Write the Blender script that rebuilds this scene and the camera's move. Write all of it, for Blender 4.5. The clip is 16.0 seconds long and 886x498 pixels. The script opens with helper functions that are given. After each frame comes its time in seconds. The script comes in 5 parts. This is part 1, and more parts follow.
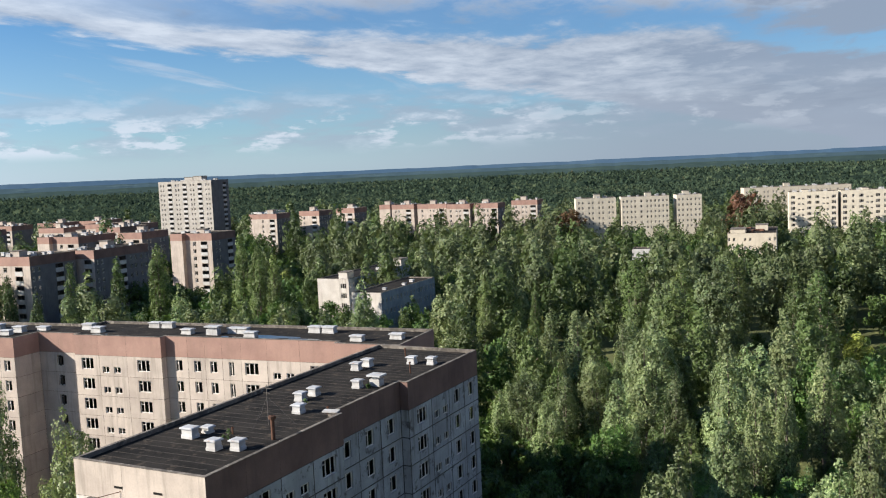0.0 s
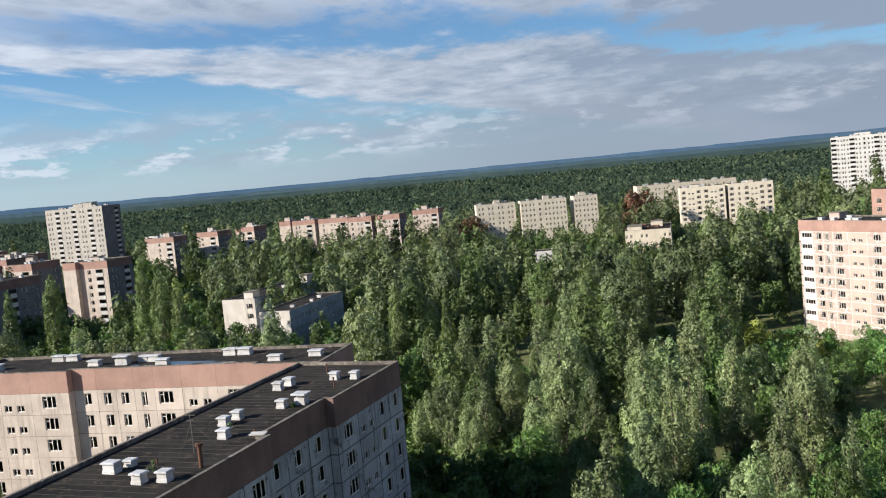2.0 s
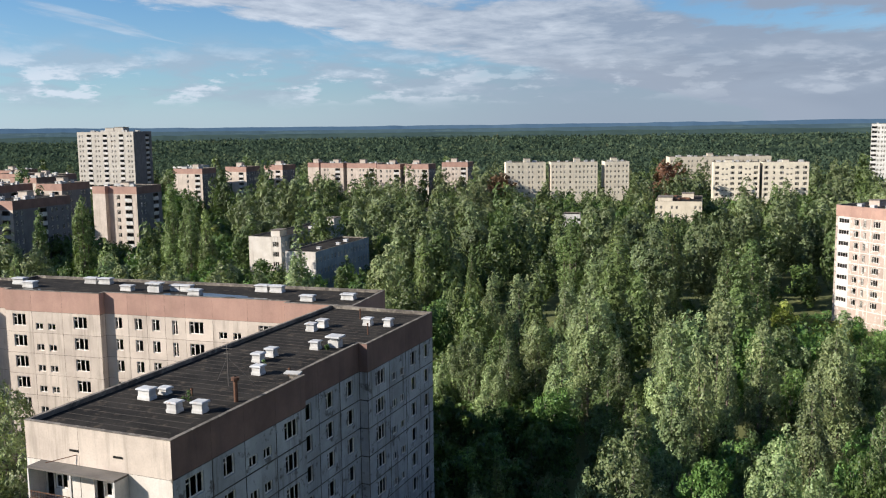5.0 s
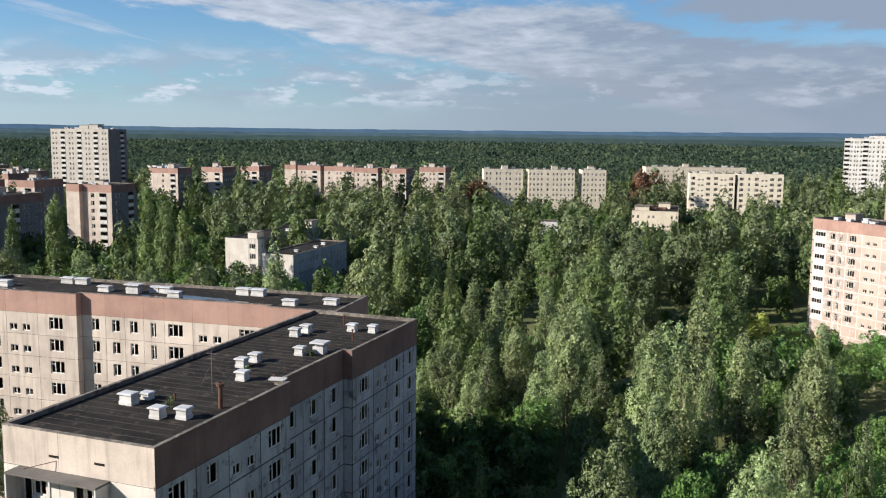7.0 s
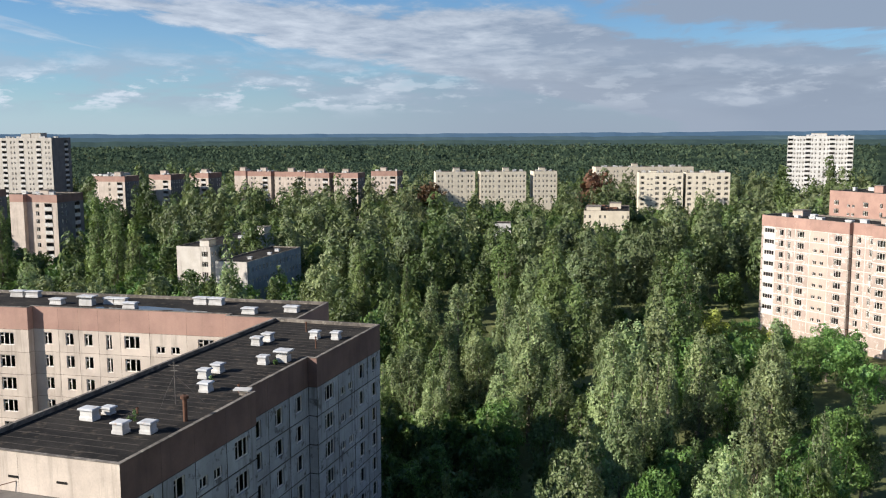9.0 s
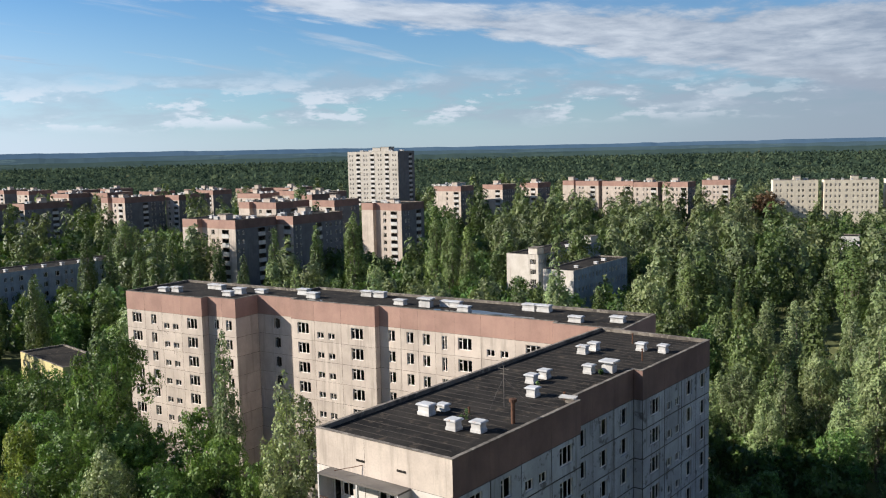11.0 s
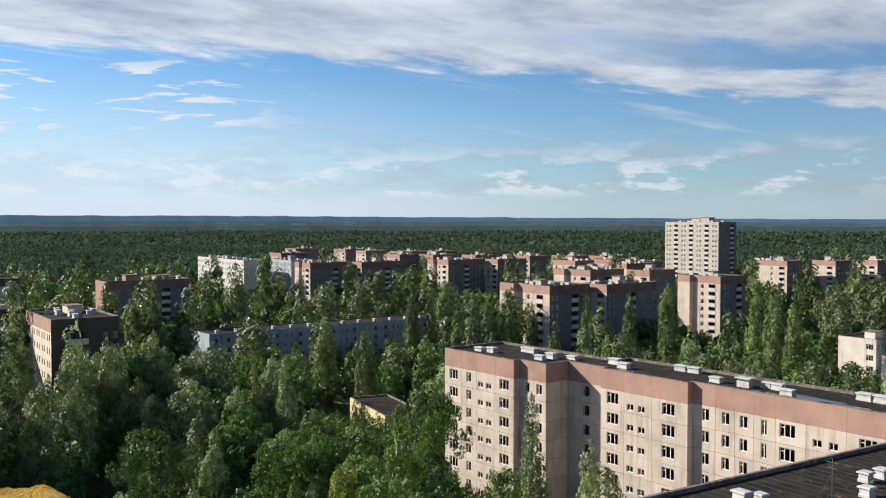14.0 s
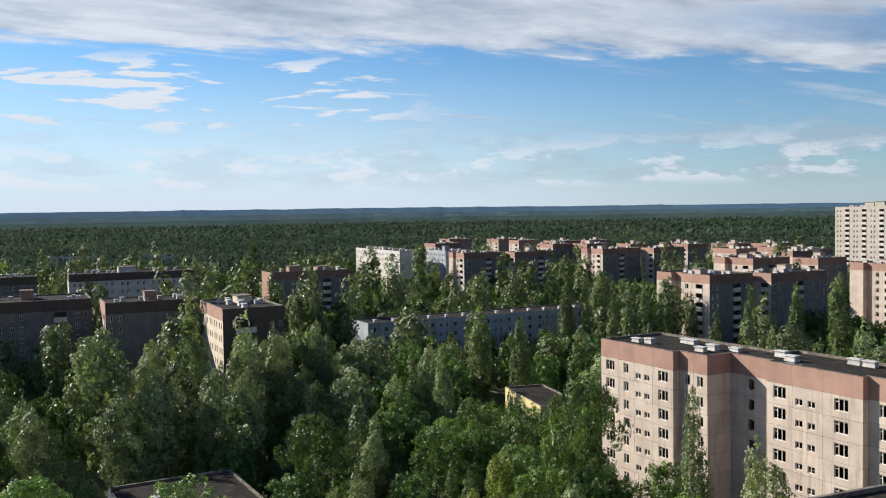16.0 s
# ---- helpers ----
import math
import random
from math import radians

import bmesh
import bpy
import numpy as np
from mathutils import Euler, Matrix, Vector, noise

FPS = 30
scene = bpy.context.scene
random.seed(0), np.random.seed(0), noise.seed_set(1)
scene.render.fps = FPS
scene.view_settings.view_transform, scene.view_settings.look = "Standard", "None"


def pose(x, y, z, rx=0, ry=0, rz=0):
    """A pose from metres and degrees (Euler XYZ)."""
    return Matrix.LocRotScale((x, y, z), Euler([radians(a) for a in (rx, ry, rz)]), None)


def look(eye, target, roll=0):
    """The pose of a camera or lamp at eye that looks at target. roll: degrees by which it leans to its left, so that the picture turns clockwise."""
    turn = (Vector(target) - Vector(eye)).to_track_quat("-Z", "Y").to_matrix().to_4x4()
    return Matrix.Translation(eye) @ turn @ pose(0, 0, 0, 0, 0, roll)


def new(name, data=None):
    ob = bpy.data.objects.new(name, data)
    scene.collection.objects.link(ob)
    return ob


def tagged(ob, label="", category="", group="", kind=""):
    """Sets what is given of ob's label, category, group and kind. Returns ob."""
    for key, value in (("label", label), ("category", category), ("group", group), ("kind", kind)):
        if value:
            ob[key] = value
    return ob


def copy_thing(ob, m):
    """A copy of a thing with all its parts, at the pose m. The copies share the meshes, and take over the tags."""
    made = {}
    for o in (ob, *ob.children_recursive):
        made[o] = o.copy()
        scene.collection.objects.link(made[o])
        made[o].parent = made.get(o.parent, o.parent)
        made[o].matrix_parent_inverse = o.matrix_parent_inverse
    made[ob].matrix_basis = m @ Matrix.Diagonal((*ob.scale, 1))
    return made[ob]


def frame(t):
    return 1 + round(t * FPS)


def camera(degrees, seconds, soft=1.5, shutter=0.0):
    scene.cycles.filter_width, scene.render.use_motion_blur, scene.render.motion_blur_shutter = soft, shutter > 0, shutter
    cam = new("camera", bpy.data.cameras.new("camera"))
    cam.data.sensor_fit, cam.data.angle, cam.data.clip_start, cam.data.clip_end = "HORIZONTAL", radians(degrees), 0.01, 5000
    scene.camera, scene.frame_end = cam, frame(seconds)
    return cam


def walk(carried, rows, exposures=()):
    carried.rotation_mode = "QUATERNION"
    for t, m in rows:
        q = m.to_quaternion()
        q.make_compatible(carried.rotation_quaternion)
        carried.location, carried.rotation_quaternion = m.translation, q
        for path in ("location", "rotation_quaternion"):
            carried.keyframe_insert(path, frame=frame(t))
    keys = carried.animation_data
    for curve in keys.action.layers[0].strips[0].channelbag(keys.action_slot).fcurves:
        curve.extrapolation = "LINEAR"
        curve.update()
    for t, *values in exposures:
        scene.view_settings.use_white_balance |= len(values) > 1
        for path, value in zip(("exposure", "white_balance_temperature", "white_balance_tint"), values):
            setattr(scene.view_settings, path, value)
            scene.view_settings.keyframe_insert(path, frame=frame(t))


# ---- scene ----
cam = camera(51.6, 16.0, 1.15)
PATH = [
    (0, (5.124, -0.954, 49.389), (4.612, 0.971, 49.213), -2.6),
    (0.5, (4.724, -1.05, 49.376), (4.234, 0.88, 49.191), -5.7),
    (1, (4.348, -1.054, 49.392), (3.911, 0.891, 49.232), -5.8),
    (1.5, (3.879, -1.014, 49.354), (3.549, 0.953, 49.205), -4.4),
    (2, (3.397, -0.954, 49.355), (3.098, 1.016, 49.188), -5.4),
    (2.5, (2.954, -0.854, 49.352), (2.676, 1.121, 49.209), -3.9),
    (3, (2.477, -0.736, 49.337), (2.189, 1.236, 49.181), -1.7),
    (3.5, (2.049, -0.567, 49.328), (1.672, 1.384, 49.1), -0.7),
    (4, (1.623, -0.393, 49.35), (1.192, 1.54, 49.071), -0.3),
    (4.5, (1.287, -0.322, 49.333), (0.874, 1.616, 49.06), -1.1),
    (5, (0.95, -0.186, 49.303), (0.604, 1.765, 49.038), -0.7),
    (5.2, (0.817, -0.113, 49.303), (0.517, 1.846, 49.038), -0.3),
    (7.3, (-0.75, 0.542, 49.392), (-1.046, 2.504, 49.141), 0.8),
    (7.5, (-0.904, 0.581, 49.394), (-1.236, 2.538, 49.149), 0.6),
    (8, (-1.248, 0.664, 49.397), (-1.542, 2.628, 49.161), 0.8),
    (8.2, (-1.341, 0.694, 49.4), (-1.577, 2.665, 49.157), 0.7),
    (10.3, (-1.896, 0.856, 49.39), (-2.065, 2.833, 49.141), -0.5),
    (10.5, (-1.9, 0.881, 49.387), (-2.275, 2.832, 49.156), -1.0),
    (11, (-1.934, 0.951, 49.408), (-2.794, 2.744, 49.19), -1.3),
    (11.5, (-2.012, 0.972, 49.41), (-3.195, 2.56, 49.132), -1.1),
    (12, (-2.101, 0.958, 49.386), (-3.42, 2.425, 49.055), 0.4),
    (12.5, (-2.091, 0.905, 49.388), (-3.455, 2.347, 49.142), 1.8),
    (13, (-2.116, 0.97, 49.392), (-3.629, 2.266, 49.217), 1.3),
    (13.5, (-2.088, 0.968, 49.397), (-3.564, 2.309, 49.242), 0.3),
    (14, (-2.056, 0.901, 49.382), (-3.47, 2.314, 49.32), -0.0),
    (14.5, (-2.045, 0.837, 49.384), (-3.441, 2.269, 49.363), -0.9),
    (15, (-2.042, 0.808, 49.394), (-3.408, 2.267, 49.345), -1.3),
    (15.5, (-2.111, 0.772, 49.431), (-3.574, 2.134, 49.362), -1.3),
    (16, (-2.202, 0.71, 49.452), (-3.83, 1.869, 49.37), -0.9),
]
walk(cam, [(t, look(eye, target, roll)) for t, eye, target, roll in PATH],
     exposures=[(0, 0.85, 6150, 10), (10.5, 0.85, 6150, 10), (12, 0.75, 6400, 10), (13, 0.85, 6350, 10), (13.5, 0.68, 6350, 10), (14, 0.80, 6350, 10), (14.5, 0.60, 6350, 10), (15, 0.62, 6350, 10), (16, 0.76, 6350, 10)])

# ---- world, sun, exposure ----
SUN_AZ, SUN_EL = -118.0, 27.0   # degrees: azimuth clockwise from +y, height
s_az, s_el = radians(SUN_AZ), radians(SUN_EL)
SUN_DIR = Vector((math.sin(s_az) * math.cos(s_el), math.cos(s_az) * math.cos(s_el), math.sin(s_el)))


world = bpy.data.worlds.new("world")
scene.world = world
world.use_nodes = True
wn, wl = world.node_tree.nodes, world.node_tree.links
wn.clear()


def wnode(kind, **kw):
    n = wn.new(kind)
    for k, v in kw.items():
        n.inputs[k].default_value = v
    return n


def wmath(op, a, b=None, clamp=False):
    n = wn.new("ShaderNodeMath")
    n.operation, n.use_clamp = op, clamp
    for i, v in enumerate((a, b)):
        if v is None:
            continue
        if isinstance(v, (int, float)):
            n.inputs[i].default_value = v
        else:
            wl.new(v, n.inputs[i])
    return n.outputs[0]


def wrange(v, a, b, c=0.0, d=1.0):
    n = wn.new("ShaderNodeMapRange")
    n.interpolation_type = "SMOOTHSTEP"
    wl.new(v, n.inputs[0])
    for i, x in enumerate((a, b, c, d)):
        n.inputs[i + 1].default_value = x
    return n.outputs[0]


sky = wn.new("ShaderNodeTexSky")
sky.sky_type, sky.sun_disc = "NISHITA", False
sky.sun_elevation, sky.sun_rotation = s_el, s_az
sky.air_density, sky.dust_density, sky.ozone_density = 1.0, 0.4, 1.6
coord = wn.new("ShaderNodeTexCoord")
sep = wn.new("ShaderNodeSeparateXYZ")
wl.new(coord.outputs["Generated"], sep.inputs[0])
zc = wmath("MAXIMUM", sep.outputs[2], 0.012)
zz = wmath("ADD", zc, 0.03)
px, py = wmath("DIVIDE", sep.outputs[0], zz), wmath("DIVIDE", sep.outputs[1], zz)
plane = wn.new("ShaderNodeCombineXYZ")
wl.new(px, plane.inputs[0]), wl.new(py, plane.inputs[1])


def cloud_noise(scale, stretch, turn, detail, rough, shift, warp=0.4):
    m = wn.new("ShaderNodeMapping")
    m.inputs["Location"].default_value = shift
    m.inputs["Rotation"].default_value = (0, 0, radians(turn))
    m.inputs["Scale"].default_value = stretch
    wl.new(plane.outputs[0], m.inputs[0])
    n = wnode("ShaderNodeTexNoise", Scale=scale, Detail=detail, Roughness=rough, Distortion=warp)
    wl.new(m.outputs[0], n.inputs["Vector"])
    return n.outputs["Fac"]


streak = cloud_noise(0.75, (1.0, 0.42, 1), 22, 9, 0.58, (3.1, 1.7, 0), 0.25)
fine = cloud_noise(2.6, (1.0, 0.6, 1), 22, 9, 0.62, (0.3, 5.2, 0), 0.2)
calm = wrange(sep.outputs[2], 0.03, 0.10)
ns, nf = wmath("MULTIPLY", wmath("SUBTRACT", streak, 0.5), calm), wmath("MULTIPLY", wmath("SUBTRACT", fine, 0.5), calm)
# one great sheet in the east: its western edge is a line in the plane of the clouds
edge = wmath("SUBTRACT", wmath("ADD", px, 5.05), wmath("MULTIPLY", py, 0.37))
ragged = wmath("ADD", edge, wmath("ADD", wmath("MULTIPLY", ns, 2.6), wmath("MULTIPLY", nf, 1.5)))
mask = wrange(ragged, -0.10, 0.34)
# a long rift of blue through the sheet, widening to the east, and breaks towards the zenith
rift = wmath("SUBTRACT", py, wmath("ADD", wmath("MULTIPLY", px, 0.72), 6.1))
rift = wmath("ABSOLUTE", wmath("ADD", rift, wmath("ADD", wmath("MULTIPLY", ns, 3.4), wmath("MULTIPLY", nf, 2.2))))
rift = wmath("MULTIPLY", wrange(rift, 0.95, 0.1), wrange(px, -3.2, -2.0))
mask = wmath("MULTIPLY", mask, wmath("SUBTRACT", 1.0, wmath("MULTIPLY", rift, 0.9)))
breaks = wmath("MULTIPLY", wrange(sep.outputs[2], 0.25, 0.42), wrange(streak, 0.72, 0.58))
mask = wmath("MULTIPLY", mask, wmath("SUBTRACT", 1.0, breaks))
# a row of small fair-weather puffs low over the horizon
lowv = wn.new("ShaderNodeVectorMath")
lowv.operation = "MULTIPLY"
lowv.inputs[1].default_value = (15, 15, 52)
wl.new(coord.outputs["Generated"], lowv.inputs[0])
lown = wnode("ShaderNodeTexNoise", Scale=1.0, Detail=7.0, Roughness=0.6)
wl.new(lowv.outputs[0], lown.inputs["Vector"])
puff = wmath("MULTIPLY", wrange(lown.outputs["Fac"], 0.525, 0.60), wmath("MULTIPLY", wrange(sep.outputs[2], 0.080, 0.050), wrange(sep.outputs[2], 0.022, 0.034)))
# thin wisps in the clear part
wn2 = cloud_noise(1.0, (1.7, 0.34, 1), 14, 7, 0.6, (8.0, 2.6, 0), 0.3)
wisp = wmath("MULTIPLY", wrange(wn2, 0.55, 0.67), wmath("MULTIPLY", wrange(sep.outputs[2], 0.065, 0.10), 0.85))
# flat white streaks in the west
bearing = wmath("ARCTAN2", sep.outputs[0], sep.outputs[1])
flat = wn.new("ShaderNodeCombineXYZ")
wl.new(wmath("MULTIPLY", bearing, 9.0), flat.inputs[0]), wl.new(wmath("MULTIPLY", sep.outputs[2], 62.0), flat.inputs[1])
bars = wnode("ShaderNodeTexNoise", Scale=1.0, Detail=6.0, Roughness=0.55, Distortion=0.3)
wl.new(flat.outputs[0], bars.inputs["Vector"])
zone = wmath("MULTIPLY", wrange(bearing, -0.92, -1.06), wmath("MULTIPLY", wrange(sep.outputs[2], 0.075, 0.10), wrange(sep.outputs[2], 0.175, 0.15)))
bars = wmath("MULTIPLY", wrange(bars.outputs["Fac"], 0.52, 0.58), zone)
cover = wmath("MAXIMUM", wmath("MAXIMUM", wmath("MULTIPLY", mask, 0.95), wmath("MULTIPLY", wisp, 0.5)), bars)
tint = wn.new("ShaderNodeMix")
tint.data_type, tint.blend_type = "RGBA", "MULTIPLY"
tint.inputs[0].default_value = 1.0
tint.inputs[7].default_value = (0.60, 0.96, 1.32, 1)
wl.new(sky.outputs[0], tint.inputs[6])
hz = wn.new("ShaderNodeMix")
hz.data_type = "RGBA"
hz.inputs[7].default_value = (7.4, 8.6, 9.8, 1)
east = wrange(bearing, -1.15, -0.55)
wl.new(wmath("MULTIPLY", wrange(sep.outputs[2], 0.19, 0.0), wmath("SUBTRACT", 0.86, wmath("MULTIPLY", east, 0.58))), hz.inputs[0])
wl.new(tint.outputs[2], hz.inputs[6])
# cloud colour: bright edges, grey-blue in the thick and low parts
ramp = wn.new("ShaderNodeMix")
ramp.data_type = "RGBA"
ramp.inputs[6].default_value = (3.8, 4.5, 5.6, 1)
ramp.inputs[7].default_value = (7.7, 8.2, 8.9, 1)
thick = wmath("MULTIPLY", wrange(edge, 1.0, 3.6), wrange(sep.outputs[2], 0.20, 0.09))
light = wmath("ADD", wmath("ADD", wmath("MULTIPLY", nf, 2.6), 0.55), wmath("MULTIPLY", ns, 1.6))
light = wmath("SUBTRACT", light, wmath("MULTIPLY", thick, 0.95), True)
light = wmath("ADD", light, bars, True)
wl.new(light, ramp.inputs[0])
mixc = wn.new("ShaderNodeMix")
mixc.data_type = "RGBA"
wl.new(cover, mixc.inputs[0])
wl.new(hz.outputs[2], mixc.inputs[6])
wl.new(ramp.outputs[2], mixc.inputs[7])
bg = wnode("ShaderNodeBackground", Strength=0.051)
veil = wn.new("ShaderNodeMix")
veil.data_type = "RGBA"
veil.inputs[7].default_value = (6.9, 7.8, 8.9, 1)
wl.new(wmath("MULTIPLY", wrange(sep.outputs[2], 0.055, 0.0), wmath("SUBTRACT", 0.85, wmath("MULTIPLY", east, 0.5))), veil.inputs[0])
wl.new(mixc.outputs[2], veil.inputs[6])
bank = wn.new("ShaderNodeMix")
bank.data_type = "RGBA"
bank.inputs[7].default_value = (3.75, 4.35, 5.3, 1)
brim = wmath("ADD", sep.outputs[2], wmath("MULTIPLY", wmath("SUBTRACT", lown.outputs["Fac"], 0.5), 0.07))
wl.new(wmath("MULTIPLY", wmath("MULTIPLY", wrange(brim, 0.080, 0.050), wrange(sep.outputs[0], -0.42, 0.02)), 0.75), bank.inputs[0])
wl.new(veil.outputs[2], bank.inputs[6])
lowc = wn.new("ShaderNodeVectorMath")
lowc.operation = "MULTIPLY"
lowc.inputs[1].default_value = (8, 8, 34)
wl.new(coord.outputs["Generated"], lowc.inputs[0])
heap = wnode("ShaderNodeTexNoise", Scale=1.0, Detail=8.0, Roughness=0.58, Distortion=0.2)
wl.new(lowc.outputs[0], heap.inputs["Vector"])
shelf = wmath("MULTIPLY", wrange(sep.outputs[2], 0.105, 0.065), wrange(sep.outputs[2], 0.012, 0.04))
shelf = wmath("MULTIPLY", wmath("MULTIPLY", wrange(heap.outputs["Fac"], 0.44, 0.60), shelf), wrange(bearing, -1.1, -0.5, 0.25, 0.62))
tops = wn.new("ShaderNodeMix")
tops.data_type = "RGBA"
tops.inputs[6].default_value, tops.inputs[7].default_value = (4.5, 5.2, 6.2, 1), (6.6, 7.2, 8.1, 1)
wl.new(wrange(wmath("ADD", lown.outputs["Fac"], wmath("MULTIPLY", heap.outputs["Fac"], 0.7)), 0.84, 1.02), tops.inputs[0])
clouds = wn.new("ShaderNodeMix")
clouds.data_type = "RGBA"
wl.new(shelf, clouds.inputs[0]), wl.new(bank.outputs[2], clouds.inputs[6]), wl.new(tops.outputs[2], clouds.inputs[7])
puffs = wn.new("ShaderNodeMix")
puffs.data_type = "RGBA"
puffs.inputs[7].default_value = (8.0, 8.5, 9.2, 1)
wl.new(wmath("MULTIPLY", puff, wrange(sep.outputs[0], 0.15, -0.45, 0.22, 0.75)), puffs.inputs[0])
wl.new(clouds.outputs[2], puffs.inputs[6])
# the sky pales towards the sun's side
glow = wn.new("ShaderNodeVectorMath")
glow.operation = "SCALE"
wl.new(puffs.outputs[2], glow.inputs[0]), wl.new(wrange(bearing, -1.25, 0.2, 1.12, 0.89), glow.inputs["Scale"])
wl.new(glow.outputs[0], bg.inputs[0])
wout = wn.new("ShaderNodeOutputWorld")
wl.new(bg.outputs[0], wout.inputs[0])

sun = new("sun", bpy.data.lights.new("sun", "SUN"))
sun.data.energy, sun.data.angle, sun.data.color = 5.0, radians(0.5), (1.0, 0.90, 0.76)
sun.matrix_world = look((0, 0, 0), -SUN_DIR)


# ---- materials ----
def material(name, c1, c2, scale=1.0, rough=0.9, bump=0.1, c3=None, streaks=0.0, stain=(0.1, 0.09, 0.08), metal=0.0, vary=0.0, fine=8.0, spec=0.3, c3_at=(0.56, 0.64)):
    """A weathered surface: two tones in large patches, fine grain, optional rain streaks and a third tone."""
    m = bpy.data.materials.new(name)
    m.use_nodes = True
    n, l = m.node_tree.nodes, m.node_tree.links
    b = n["Principled BSDF"]
    b.inputs["Roughness"].default_value, b.inputs["Metallic"].default_value, b.inputs["Specular IOR Level"].default_value = rough, metal, spec
    geo = n.new("ShaderNodeNewGeometry")

    def tex(s, detail, stretch=None, rough_=0.6):
        t = n.new("ShaderNodeTexNoise")
        t.inputs["Scale"].default_value, t.inputs["Detail"].default_value, t.inputs["Roughness"].default_value = s, detail, rough_
        if stretch:
            k = n.new("ShaderNodeMapping")
            k.inputs["Scale"].default_value = stretch
            l.new(geo.outputs["Position"], k.inputs[0]), l.new(k.outputs[0], t.inputs["Vector"])
        else:
            l.new(geo.outputs["Position"], t.inputs["Vector"])
        return t.outputs["Fac"]

    def rng(v, a, b_, c=0.0, d=1.0):
        r = n.new("ShaderNodeMapRange")
        l.new(v, r.inputs[0])
        for i, x in enumerate((a, b_, c, d)):
            r.inputs[i + 1].default_value = x
        return r.outputs[0]

    def mix(f, a, b_):
        x = n.new("ShaderNodeMix")
        x.data_type = "RGBA"
        if isinstance(f, float):
            x.inputs[0].default_value = f
        else:
            l.new(f, x.inputs[0])
        for i, v in ((6, a), (7, b_)):
            if isinstance(v, tuple):
                x.inputs[i].default_value = (*v, 1)
            else:
                l.new(v, x.inputs[i])
        return x.outputs[2]

    col = mix(rng(tex(0.35 * scale, 6), 0.38, 0.62), c1, c2)
    grain = tex(fine * scale, 5, None, 0.7)
    col = mix(rng(grain, 0.45, 0.75, 0.0, 0.45), col, tuple(v * 0.6 for v in c1))
    if c3:
        col = mix(rng(tex(0.9 * scale, 8, None, 0.7), *c3_at), col, c3)
    if streaks:
        col = mix(rng(tex(1.0, 6, (1.3, 1.3, 0.10), 0.65), 0.52, 0.72, 0.0, streaks), col, stain)
    if vary:
        info = n.new("ShaderNodeObjectInfo")
        hs = n.new("ShaderNodeHueSaturation")
        l.new(rng(info.outputs["Random"], 0, 1, 1 - vary, 1 + vary), hs.inputs["Value"])
        l.new(col, hs.inputs["Color"])
        col = hs.outputs[0]
    l.new(col, b.inputs["Base Color"])
    if bump:
        k = n.new("ShaderNodeBump")
        k.inputs["Strength"].default_value, k.inputs["Distance"].default_value = bump, 0.05
        l.new(grain, k.inputs["Height"]), l.new(k.outputs[0], b.inputs["Normal"])
    return m


